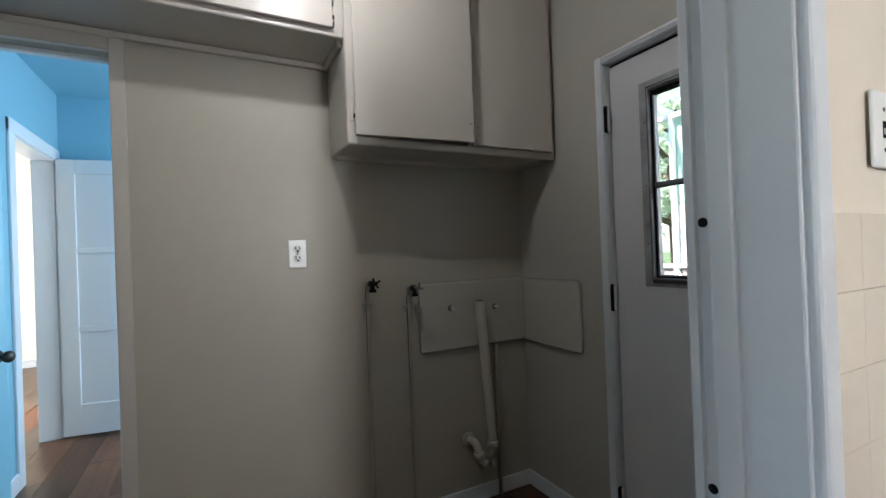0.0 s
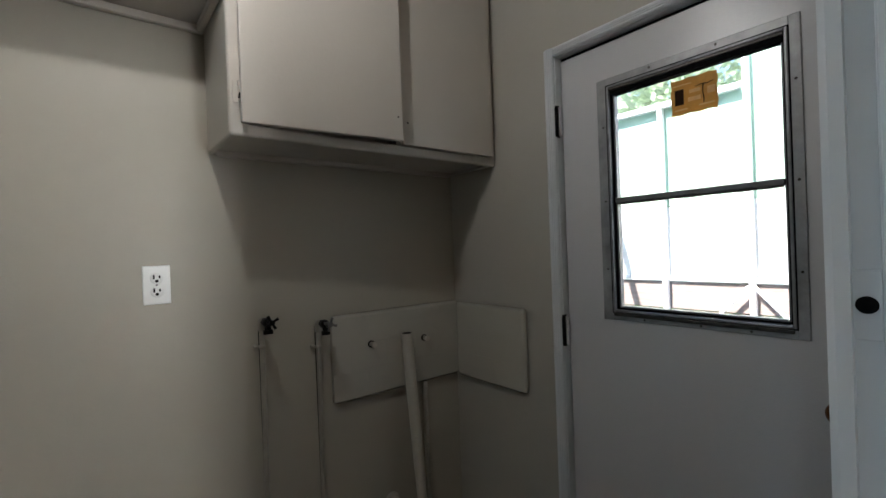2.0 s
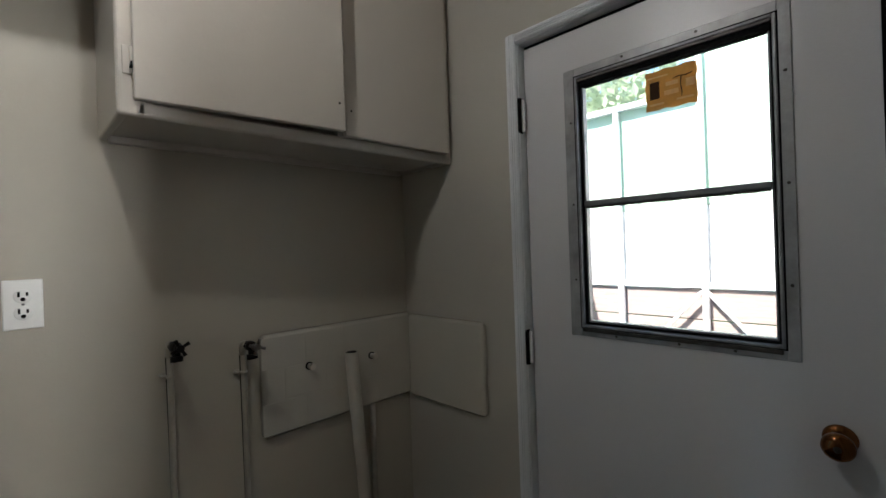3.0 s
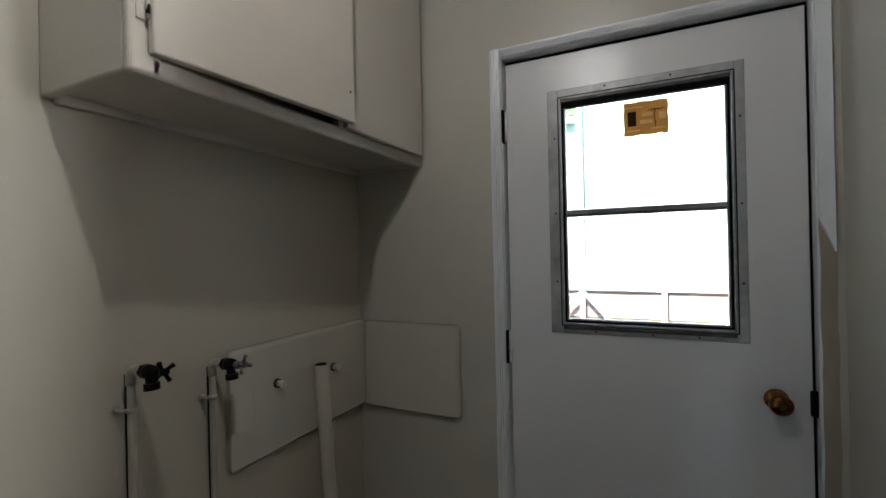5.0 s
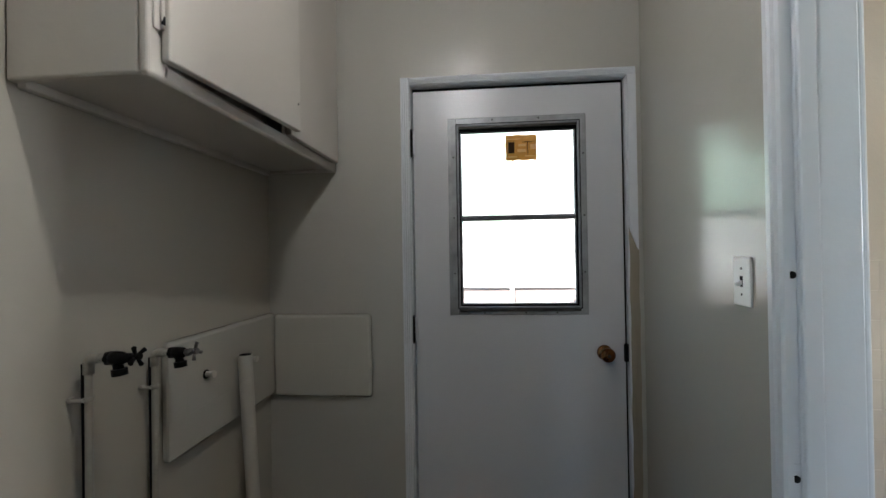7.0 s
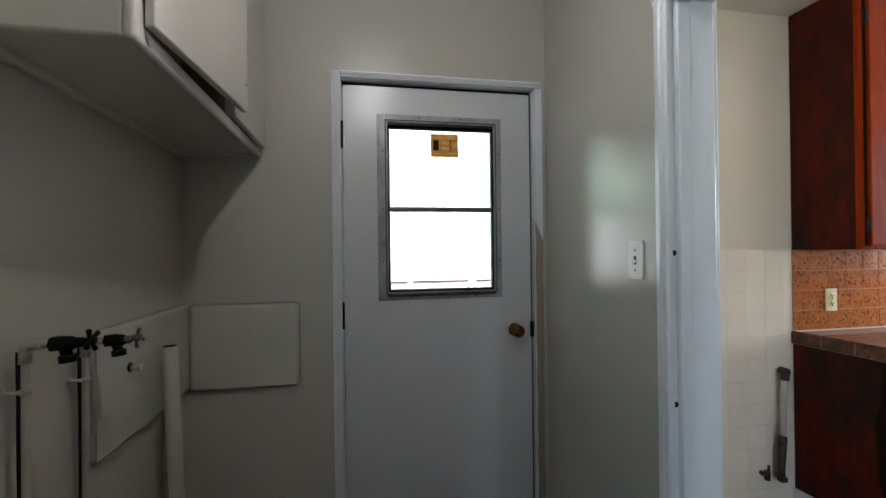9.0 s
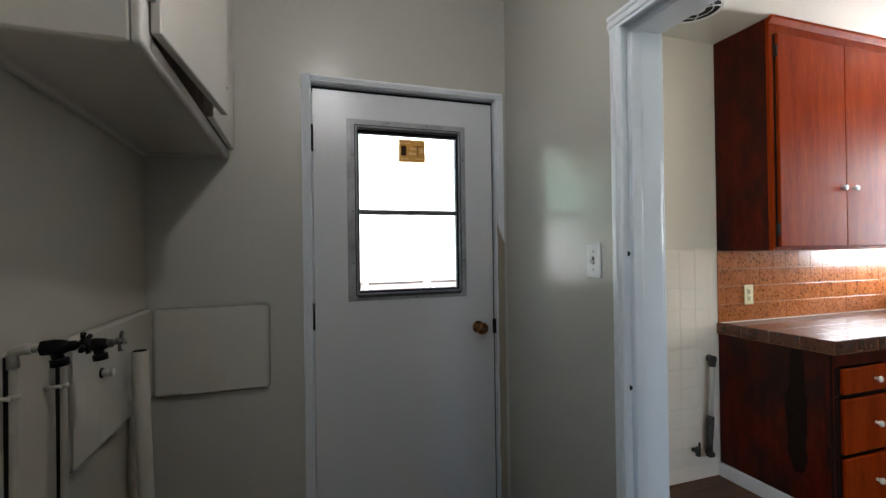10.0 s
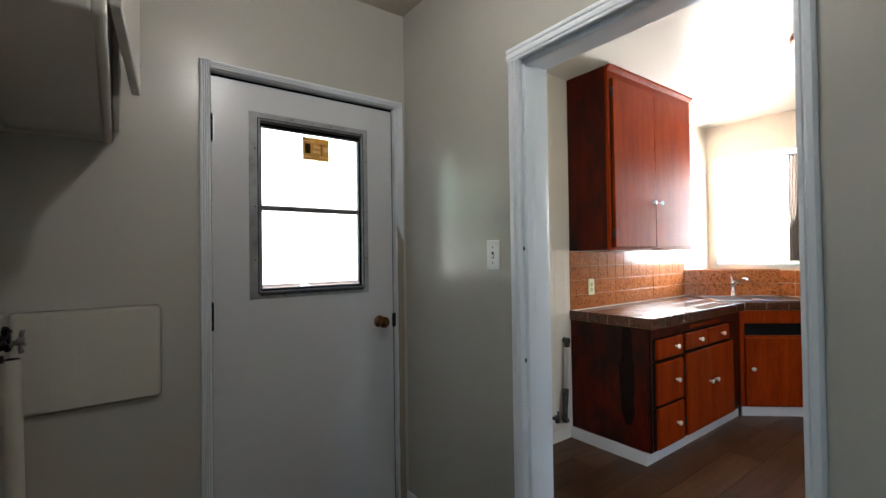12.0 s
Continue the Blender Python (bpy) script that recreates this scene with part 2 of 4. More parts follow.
def lathe(profile, seg=24, m=None):
    """Turns (radius, height) pairs round z."""
    bm = bmesh.new()
    rings = []
    for r, h in profile:
        if r < 1e-6:
            rings.append([bm.verts.new((0, 0, h))])
        else:
            rings.append([bm.verts.new((r * math.cos(2 * math.pi * i / seg), r * math.sin(2 * math.pi * i / seg), h)) for i in range(seg)])
    for a, b in zip(rings, rings[1:]):
        for i in range(seg):
            j = (i + 1) % seg
            q = [a[i % len(a)], a[j % len(a)], b[j % len(b)], b[i % len(b)]]
            q = list(dict.fromkeys(q))
            if len(q) > 2:
                bm.faces.new(q)
    bmesh.ops.recalc_face_normals(bm, faces=bm.faces[:])
    if m:
        bm.transform(m)
    for f in bm.faces:
        f.smooth = True
    return bm


def tube(points, r, seg=14, caps=True):
    """A round bar along points."""
    bm = bmesh.new()
    pts = [Vector(p) for p in points]
    rings = []
    for i, p in enumerate(pts):
        d = (pts[min(i + 1, len(pts) - 1)] - pts[max(i - 1, 0)]).normalized()
        up = Vector((0, 0, 1)) if abs(d.z) < 0.95 else Vector((1, 0, 0))
        u = d.cross(up).normalized()
        v = d.cross(u)
        rr = r[i] if isinstance(r, (list, tuple)) else r
        rings.append([bm.verts.new(p + (u * math.cos(2 * math.pi * k / seg) + v * math.sin(2 * math.pi * k / seg)) * rr) for k in range(seg)])
    for a, b in zip(rings, rings[1:]):
        for k in range(seg):
            bm.faces.new((a[k], a[(k + 1) % seg], b[(k + 1) % seg], b[k])).smooth = True
    if caps:
        bm.faces.new(rings[0]), bm.faces.new(rings[-1])
    bmesh.ops.recalc_face_normals(bm, faces=bm.faces[:])
    return bm


def bend(a, corner, b, steps=6, r=0.02):
    """Points from a round a corner to b."""
    a, c, b = Vector(a), Vector(corner), Vector(b)
    p, q = c + (a - c).normalized() * r, c + (b - c).normalized() * r
    arc = [p * (1 - t) ** 2 + c * 2 * t * (1 - t) + q * t * t for t in [i / steps for i in range(steps + 1)]]
    return [a, *arc, b]


def prism(poly, lo, hi, axis="z"):
    """A flat outline pulled along an axis. Outlines are (x, y) for z, (x, z) for y, (y, z) for x."""
    bm = bmesh.new()
    put = {"z": lambda a, b, h: (a, b, h), "y": lambda a, b, h: (a, h, b), "x": lambda a, b, h: (h, a, b)}[axis]
    low = [bm.verts.new(put(a, b, lo)) for a, b in poly]
    top = [bm.verts.new(put(a, b, hi)) for a, b in poly]
    n = len(poly)
    bm.faces.new(low), bm.faces.new(top)
    for i in range(n):
        bm.faces.new((low[i], low[(i + 1) % n], top[(i + 1) % n], top[i]))
    bmesh.ops.recalc_face_normals(bm, faces=bm.faces[:])
    return bm


def mesh_of(bm, mat, name):
    me = bpy.data.meshes.new(name)
    bm.to_mesh(me)
    bm.free()
    me.materials.append(mat)
    return me


def part(name, bm, mat, parent=None, label=""):
    ob = new(name, mesh_of(bm, mat, name))
    if parent:
        ob.parent = parent
    return tagged(ob, label)


def thing(name, label, category, at=(0, 0, 0), group="", kind=""):
    ob = new(name)
    ob.empty_display_size = 0.05
    ob.location = at
    return tagged(ob, label, category, group, kind)


def structure(name, bm, mat, label, category):
    return tagged(part(name, bm, mat), label, category, kind="structure")


def boxes(*dims):
    bm = bmesh.new()
    for d in dims:
        box(bm, *d)
    return bm


# ---- plan ----
XE, YN, YS = 1.452, 1.925, 0.455        # laundry: east, north and south wall faces
XW = -1.45                              # laundry: west wall face
YK = 0.32                               # kitchen side of the wall between
KE, KS, KW = 1.472, -3.0, -2.4          # kitchen: east, south, west wall faces
HL, HK, HB = 2.46, 2.44, 2.50           # ceilings
OP0, OP1, OPH = -0.145, 0.655, 1.947    # opening to the kitchen
LD0, LD1, LDH = -1.13, -0.305, 1.975    # doorway to the blue room
D0, D1, DH = 0.512, 1.332, 1.980        # back door
DX = 1.478                              # face of the back door

# ---- large structure ----
structure("floor", boxes((-3.2, 1.70, -3.2, 7.5, -0.12, -0.006)), GROUT, "dark underlay below the plank floor", "floor")
structure("ceiling_laundry", boxes((XW - 0.1, XE + 0.02, YK + 0.06, YN + 0.06, HL, HL + 0.1)), CEIL, "cream painted laundry ceiling", "ceiling")
structure("ceiling_kitchen", boxes((KW - 0.1, 1.70, KS - 0.15, YK + 0.06, HK, HK + 0.12)), KCEIL, "glossy cream painted kitchen ceiling", "ceiling")
structure("ceiling_blue_room", boxes((-1.12, 1.70, YN + 0.06, 4.4, HB, HB + 0.1)), BLUE, "light blue painted ceiling", "ceiling")
structure("ceiling_hall", boxes((-3.2, -1.12, YN + 0.06, 7.5, HB, HB + 0.1)), HALLP, "cream hall ceiling", "ceiling")

T = 2.62
structure("wall_north", boxes((XW, LD0, YN, YN + 0.06, 0, T), (LD1, XE, YN, YN + 0.06, 0, T), (LD0, LD1, YN, YN + 0.06, LDH, T)), WALLN,
          "cream painted plaster wall, slightly glossy", "wall")
structure("wall_blue_south", boxes((-1.0, LD0, YN + 0.06, YN + 0.12, 0, T), (LD1, 1.70, YN + 0.06, YN + 0.12, 0, T), (LD0, LD1, YN + 0.06, YN + 0.12, LDH, T)), BLUE,
          "light blue painted wall", "wall")
structure("wall_east", boxes((XE, 1.60, YS - 0.05, D0 - 0.012, 0, T), (XE, 1.60, D1 + 0.012, YN + 0.06, 0, T), (XE, 1.60, D0 - 0.012, D1 + 0.012, DH + 0.012, T)), WALLE,
          "cream painted wall round the back door", "wall")
structure("wall_south", boxes((XW, OP0 - 0.02, 0.388, YS, 0, T), (OP1 + 0.02, XE, 0.388, YS, 0, T), (OP0 - 0.02, OP1 + 0.02, 0.388, YS, OPH + 0.02, T)), WALL,
          "cream painted glossy wall beside the kitchen opening", "wall")
structure("wall_west", boxes((XW - 0.1, XW, YK, YN + 0.06, 0, T)), WALL, "cream painted end wall", "wall")
structure("wall_kitchen_north", boxes((KW, OP0 - 0.02, YK, 0.388, 0, T), (OP1 + 0.02, 1.60, YK, 0.388, 0, T), (OP0 - 0.02, OP1 + 0.02, YK, 0.388, OPH + 0.02, T)), KWALL,
          "cream kitchen wall with glazed tile below", "wall")
structure("wall_kitchen_east", boxes((KE, 1.70, KS - 0.15, YK, 0, T)), KWALL, "cream kitchen wall behind the cabinets", "wall")
KWX0, KWX1, KWZ0, KWZ1 = 0.70, 1.42, 1.10, 2.14
structure("wall_kitchen_south", boxes((KW, KWX0, KS - 0.15, KS, 0, T), (KWX1, KE, KS - 0.15, KS, 0, T), (KWX0, KWX1, KS - 0.15, KS, 0, KWZ0), (KWX0, KWX1, KS - 0.15, KS, KWZ1, T)), KWALL,
          "cream kitchen wall with a bright window", "wall")
structure("wall_kitchen_west", boxes((KW - 0.1, KW, KS - 0.15, -0.48, 0, T), (KW - 0.1, KW, 0.16, YK + 0.07, 0, T), (KW - 0.1, KW, -0.48, 0.16, 0, 0.92), (KW - 0.1, KW, -0.48, 0.16, 2.08, T)), KWALL, "cream kitchen wall with an unseen side opening for added light", "wall")
BX, BN = -1.0, 4.24
structure("wall_blue_west", boxes((BX - 0.12, BX, YN + 0.12, 3.38, 0, T), (BX - 0.12, BX, 4.13, BN, 0, T), (BX - 0.12, BX, 3.38, 4.13, 2.0, T)), BLUE, "light blue wall with a white cased doorway", "wall")
structure("wall_blue_north", boxes((BX, 1.70, BN, BN + 0.12, 0, T)), BLUE, "light blue wall behind the open panel door", "wall")
structure("wall_blue_east", boxes((1.5, 1.62, YN + 0.12, 2.6, 0, T), (1.5, 1.62, 3.8, BN, 0, T), (1.5, 1.62, 2.6, 3.8, 0, 0.9), (1.5, 1.62, 2.6, 3.8, 2.1, T)), BLUE, "light blue wall with an unseen opening for added light", "wall")
structure("wall_hall_north", boxes((-3.2, BX - 0.12, 7.2, 7.32, 0, T)), HALLP, "cream hall wall", "wall")
structure("wall_hall_west", boxes((-3.12, -3.0, YN, 4.55, 0, T), (-3.12, -3.0, 5.85, 7.2, 0, T), (-3.12, -3.0, 4.55, 5.85, 0, 0.85), (-3.12, -3.0, 4.55, 5.85, 2.15, T)), HALLP, "cream hall wall with an unseen opening for added light", "wall")
structure("wall_hall_east", boxes((BX - 0.12, BX, BN + 0.12, 7.3, 0, T)), HALLP, "cream hall wall", "wall")
structure("wall_hall_south", boxes((-3.12, BX - 0.12, YN - 0.1, YN + 0.06, 0, T)), HALLP, "cream hall wall", "wall")
structure("roof", boxes((-3.6, 1.95, -3.6, 7.8, 2.72, 2.80)), STUCCO, "flat house roof with a small overhang", "roof")


def casing_profile(w, d):
    """Ribbed casing cross-section: width along the first axis, thickness along the second."""
    pts = [(0, 0), (0, d * 0.55)]
    for i in range(3):
        a = w * (0.12 + 0.22 * i)
        pts += [(a, d * 0.95), (a + w * 0.09, d), (a + w * 0.15, d * 0.9), (a + w * 0.17, d * 0.62)]
    pts += [(w * 0.80, d * 0.8), (w, d * 0.7), (w, 0)]
    return pts


# back door frame and casing
frame_bm = boxes((XE, 1.60, D1 + 0.002, D1 + 0.012, 0, DH + 0.012), (XE, 1.60, D0 - 0.012, D0 - 0.002, 0, DH + 0.012), (XE, 1.60, D0 - 0.012, D1 + 0.012, DH + 0.002, DH + 0.012),
                 (DX + 0.045, 1.56, D1 - 0.012, D1 + 0.004, 0, DH), (DX + 0.045, 1.56, D0 - 0.004, D0 + 0.012, 0, DH), (DX + 0.045, 1.56, D0, D1, DH - 0.012, DH + 0.004))
structure("door_frame", frame_bm, TRIM, "white painted door frame", "door frame")
structure("threshold", rbox(XE - 0.02, 1.62, D0 - 0.004, D1 + 0.004, 0.0, 0.018, 0.005), ALU, "worn metal threshold", "threshold")
CW = 0.036
lc = prism([(D1 + 0.004 + a, XE - b) for a, b in casing_profile(CW, 0.017)], 0, DH + 0.034, "z")
lc.transform(Matrix(((0, 1, 0, 0), (1, 0, 0, 0), (0, 0, 1, 0), (0, 0, 0, 1))))
bmesh.ops.recalc_face_normals(lc, faces=lc.faces[:])
structure("trim_hinge_side", lc, TRIM, "white ribbed door casing", "trim")
tc_ = prism([(XE - b, DH + 0.004 + a) for a, b in casing_profile(0.030, 0.016)], D0 - 0.036, D1 + 0.004, "y")
structure("trim_head", tc_, TRIM, "white ribbed door head casing", "trim")
rc = bmesh.new()
YA, YB, ZB = D0 - 0.004, D0 - 0.036, DH + 0.004
for xx in (XE - 0.002, XE - 0.016):
    rc.faces.new([rc.verts.new((xx, y, z)) for y, z in ((YA, ZB), (YB, ZB), (YB, 1.325), (YB + 0.008, 1.345), (YB + 0.014, 1.36), (YA - 0.004, 1.40), (YA, 1.42))])
fs = rc.faces[:]
va, vb = fs[0].verts[:], fs[1].verts[:]
for i in range(len(va)):
    rc.faces.new((va[i], va[(i + 1) % len(va)], vb[(i + 1) % len(va)], vb[i]))
bmesh.ops.recalc_face_normals(rc, faces=rc.faces[:])
structure("trim_broken", rc, TRIM, "white door casing snapped off halfway down", "trim")
scar = bmesh.new()
bmesh.ops.create_grid(scar, x_segments=6, y_segments=70, size=0.5)
random.seed(5)
for v in scar.verts:
    y, z = YB - 0.004 + (v.co.x + 0.5) * 0.034, 0.02 + (v.co.y + 0.5) * 1.40
    v.co = (XE - 0.0025 - 0.003 * noise.noise((y * 60, z * 14, 3)) - 0.0015, y + 0.004 * noise.noise((z * 9, 1, 1)), z)
bmesh.ops.recalc_face_normals(scar, faces=scar.faces[:])
structure("plaster_scar", scar, PLASTER, "rough bare plaster where casing is missing", "wall scar")

# kitchen opening: jambs, stops and casings
jamb = joined(rbox(OP1, OP1 + 0.02, YK - 0.004, 0.436, 0, OPH, 0.004), rbox(OP1 + 0.008, OP1 + 0.022, 0.432, YS + 0.003, 0, OPH + 0.01, 0.002),
              rbox(OP1 - 0.006, OP1 + 0.01, 0.395, 0.434, 0, OPH, 0.005),
              rbox(OP0 - 0.02, OP0, YK - 0.004, YS + 0.003, 0, OPH, 0.004),
              rbox(OP0 - 0.02, OP1 + 0.02, YK - 0.004, 0.436, OPH, OPH + 0.02, 0.004), rbox(OP0, OP1, 0.395, 0.434, OPH - 0.012, OPH + 0.01, 0.004),
              rbox(OP0 - 0.02, OP1 + 0.02, 0.434, YS + 0.003, OPH + 0.008, OPH + 0.022, 0.002))
structure("door_jamb", jamb, TRIM, "white painted opening jamb with a door stop", "door frame")


def casing(name, x0, x1, y0, d, label):
    """Door casing on a wall that faces along y."""
    pts = [(x0 + (x1 - x0) * a, y0 + d * b) for a, b in ((0, 0), (0, 0.6), (0.08, 0.95), (0.3, 1), (0.36, 0.75), (0.42, 0.75), (0.5, 1), (0.82, 0.9), (1, 0.55), (1, 0))]
    return structure(name, prism(pts, 0, OPH + 0.0, "z"), TRIM, label, "trim")


casing("trim_opening_east", OP1 - 0.003, OP1 + 0.050, YS, 0.018, "white painted casing of the kitchen opening")
casing("trim_opening_west", OP0 - 0.002, OP0 - 0.038, YS, 0.016, "white painted casing of the kitchen opening")
structure("trim_opening_head", joined(rbox(OP0 - 0.038, OP1 + 0.053, YS, YS + 0.014, OPH + 0.001, OPH + 0.050, 0.004), rbox(OP0 - 0.038, OP1 + 0.053, YS, YS + 0.019, OPH + 0.012, OPH + 0.030, 0.004), rbox(OP0 - 0.039, OP1 + 0.054, YS, YS + 0.018, OPH + 0.036, OPH + 0.052, 0.004)), TRIM,
          "white painted head casing of the kitchen opening", "trim")
structure("trim_kitchen_east", rbox(OP1 + 0.004, OP1 + 0.046, YK - 0.02, YK, 0, OPH + 0.05, 0.008, 3), TRIM, "white rounded casing on the kitchen side", "trim")
structure("trim_kitchen_west", rbox(OP0 - 0.046, OP0 - 0.004, YK - 0.02, YK, 0, OPH + 0.05, 0.008, 3), TRIM, "white rounded casing on the kitchen side", "trim")
structure("trim_kitchen_head", rbox(OP0 - 0.004, OP1 + 0.004, YK - 0.02, YK, OPH + 0.004, OPH + 0.05, 0.008, 3), TRIM, "white rounded head casing on the kitchen side", "trim")


def strike(z):
    s = thing("strike_plate", "white painted strike plate with a dark latch hole", "strike plate", (OP1 + 0.008, 0.446, z), "strike plates of the opening")
    part("plate", rbox(-0.003, -0.0005, -0.0095, 0.0095, -0.03, 0.03, 0.001, 1), TRIM, s)
    part("latch_hole", lathe([(0, 0), (0.0075, 0), (0.0075, 0.0015), (0, 0.0015)], 16, pose(-0.0032, 0, 0, 0, -90, 0)), SLOT, s, "dark latch hole")


strike(1.268)
strike(0.865)

# doorway to the blue room
structure("door_frame_blue", joined(rbox(LD1, LD1 + 0.02, YN - 0.006, YN + 0.125, 0, LDH + 0.02, 0.004), rbox(LD0 - 0.02, LD0, YN - 0.006, YN + 0.125, 0, LDH + 0.02, 0.004),
          rbox(LD0, LD1, YN - 0.006, YN + 0.125, LDH, LDH + 0.02, 0.004), rbox(LD0, LD1, YN + 0.05, YN + 0.085, LDH - 0.014, LDH + 0.005, 0.003)), TRIM, "white painted doorway lining", "door frame")
structure("trim_blue_doorway", joined(rbox(LD1 + 0.002, LD1 + 0.048, YN - 0.016, YN, 0, LDH + 0.062, 0.004), rbox(LD0 - 0.048, LD0 - 0.002, YN - 0.016, YN, 0, LDH + 0.062, 0.004),
          rbox(LD0 - 0.002, LD1 + 0.002, YN - 0.016, YN, LDH + 0.006, LDH + 0.062, 0.004)), CABW, "cream painted flat doorway casing", "trim")


def baseboard(name, x0, x1, y0, y1, mat=TRIM, h=0.075, label="white painted baseboard"):
    structure(name, joined(rbox(x0, x1, y0, y1, 0, h, 0.004)), mat, label, "baseboard")


baseboard("baseboard_north", LD1 + 0.05, XE - 0.013, YN - 0.013, YN)
baseboard("baseboard_east", XE - 0.013, XE, D1 + 0.048, YN)
baseboard("baseboard_south", OP1 + 0.064, XE, YS, YS + 0.013)
baseboard("baseboard_blue", BX, BX + 0.014, YN + 0.14, 3.31, h=0.1)
baseboard("baseboard_blue_north", BX, 1.5, BN - 0.014, BN, h=0.1)
baseboard("baseboard_hall", -3.0, BX - 0.12, 7.186, 7.2, h=0.1)

# ---- laundry: back door ----
WY0, WY1, WZ0, WZ1 = 0.653, 1.180, 1.076, 1.855
door = thing("door_back", "white painted flush back door with a two-pane window, closed", "door", (DX, D1, 0), kind="structure")
leaf = bmesh.new()
for b in ((0, 0.042, D0 - D1 + 0.007, WY0 + 0.02 - D1, 0.02, DH - 0.011), (0, 0.042, WY1 - 0.02 - D1, -0.004, 0.02, DH - 0.011),
          (0, 0.042, WY0 + 0.02 - D1, WY1 - 0.02 - D1, 0.02, WZ0 + 0.02), (0, 0.042, WY0 + 0.02 - D1, WY1 - 0.02 - D1, WZ1 - 0.02, DH - 0.011)):
    box(leaf, *b)
bmesh.ops.remove_doubles(leaf, verts=leaf.verts[:], dist=0.0005)
part("door_leaf", leaf, DOORP, door)
# Black filler that stands for the dark gap between leaf and frame.
part("weather_strip", joined(rbox(0.006, 0.044, D0 - D1 + 0.0005, -0.0005, DH - 0.0105, DH + 0.001, 0.001, 1), rbox(0.006, 0.044, D0 - D1 - 0.001, D0 - D1 + 0.0065, 0.02, DH - 0.011, 0.001, 1)), BLACK, door, "black strip that puts shade into the door's edge gap")


def ring(y0, y1, z0, z1, w, x0, x1, r=0.002):
    return joined(rbox(x0, x1, y0, y0 + w, z0, z1, r), rbox(x0, x1, y1 - w, y1, z0, z1, r), rbox(x0, x1, y0 + w, y1 - w, z0, z0 + w, r), rbox(x0, x1, y0 + w, y1 - w, z1 - w, z1, r))


win = new("door_window")
win.parent = door
win.empty_display_size = 0.05
tagged(win, "dull aluminium window set in the door")
y0, y1, z0, z1 = WY0 - D1, WY1 - D1, WZ0, WZ1
part("outer_flange", joined(ring(y0, y1, z0, z1, 0.024, -0.005, 0.004), rbox(-0.0035, 0.003, y1 - 0.002, y1 + 0.010, z0 - 0.002, z1, 0.002)), FLANGE, win, "dull scratched aluminium flange")
# Black ring laid on the flange in place of a shaded groove.
part("flange_groove", ring(y0 + 0.0225, y1 - 0.0225, z0 + 0.0225, z1 - 0.0225, 0.0035, -0.0056, 0.002, 0.0005), BLACK, win, "raised black ring in place of the flange's shaded groove")
part("inner_lip", ring(y0 + 0.026, y1 - 0.026, z0 + 0.026, z1 - 0.026, 0.007, -0.008, 0.010), LIPALU, win, "grey aluminium lip")
part("gasket", ring(y0 + 0.033, y1 - 0.033, z0 + 0.033, z1 - 0.033, 0.006, 0.004, 0.030), BLACK, win, "black rubber gasket")
part("inner_sash", ring(y0 + 0.039, y1 - 0.039, z0 + 0.039, z1 - 0.039, 0.005, 0.010, 0.034), LIPALU, win)
part("drip_rail", joined(rbox(-0.012, 0.004, y0 + 0.03, y1 - 0.03, z0 + 0.014, z0 + 0.024, 0.002), rbox(-0.009, 0.004, y0 + 0.034, y1 - 0.034, z1 - 0.043, z1 - 0.034, 0.002)), DARKMETAL, win, "dark weathered rail")
ZM = 1.460
# Shade of the deep recess above the glass, built as a black strip.
part("head_shade", rbox(0.000, 0.030, y0 + 0.036, y1 - 0.036, z1 - 0.056, z1 - 0.034, 0.002), BLACK, win, "black strip standing in for the shaded head recess")
part("mid_rail", rbox(-0.002, 0.032, y0 + 0.042, y1 - 0.042, ZM - 0.008, ZM + 0.008, 0.003), ALU, win)
putty = bmesh.new()
for k in range(60):
    yy = y0 + 0.046 + (y1 - y0 - 0.092) * (k + 0.5) / 60
    hgt = 0.004 + 0.004 * abs(noise.noise((k * 0.45, 2.0, 0)))
    box(putty, 0.004, 0.016, yy - 0.0037, yy + 0.0037, ZM - 0.0085 - hgt, ZM - 0.007)
part("putty", putty, DARKMETAL, win, "crumbling dark putty line")
for lo, hi in ((z0 + 0.044, ZM - 0.009), (ZM + 0.009, z1 - 0.044)):
    g = part("pane", boxes((0.018, 0.022, y0 + 0.043, y1 - 0.043, lo, hi)), GLASS, win)
    g.visible_shadow = False
for yy, zz in [(y0 + 0.012, z) for z in (1.24, 1.46, 1.70)] + [(y1 - 0.012, z) for z in (1.24, 1.46, 1.70)] + [(y, z1 - 0.011) for y in (y0 + 0.18, y0 + 0.36)] + [(y, z0 + 0.009) for y in (y0 + 0.12, y0 + 0.24, y0 + 0.40)]:
    part("screw", lathe([(0.0035, 0), (0.003, 0.0012), (0, 0.0016)], 8, pose(-0.0059, yy, zz, 0, -90, 0)), DARKMETAL, win)

sticker = thing("window_label", "brown aged paper label taped inside the door glass", "label", (DX + 0.0175, 0.900, 1.735))
paper = bmesh.new()
bmesh.ops.create_grid(paper, x_segments=22, y_segments=18, size=0.5)
for v in paper.verts:
    a, b = v.co.x, v.co.y
    edge_y = 0.0035 * noise.noise((b * 5, 7.0, 1.0)) * (1 if abs(a) > 0.49 else 0)
    edge_z = 0.0030 * noise.noise((a * 5, 3.0, 9.0)) * (1 if abs(b) > 0.49 else 0)
    v.co = (-0.0012 + 0.0012 * noise.noise((a * 4, b * 4, 2.0)), a * 0.122 + edge_y, b * 0.101 + edge_z)
bmesh.ops.solidify(paper, geom=paper.faces[:], thickness=0.0004)
part("paper", paper, TAPE, sticker)
part("dark_square", boxes((-0.0032, -0.0026, 0.026, 0.050, -0.022, 0.022)), TAPED, sticker, "dark printed square")
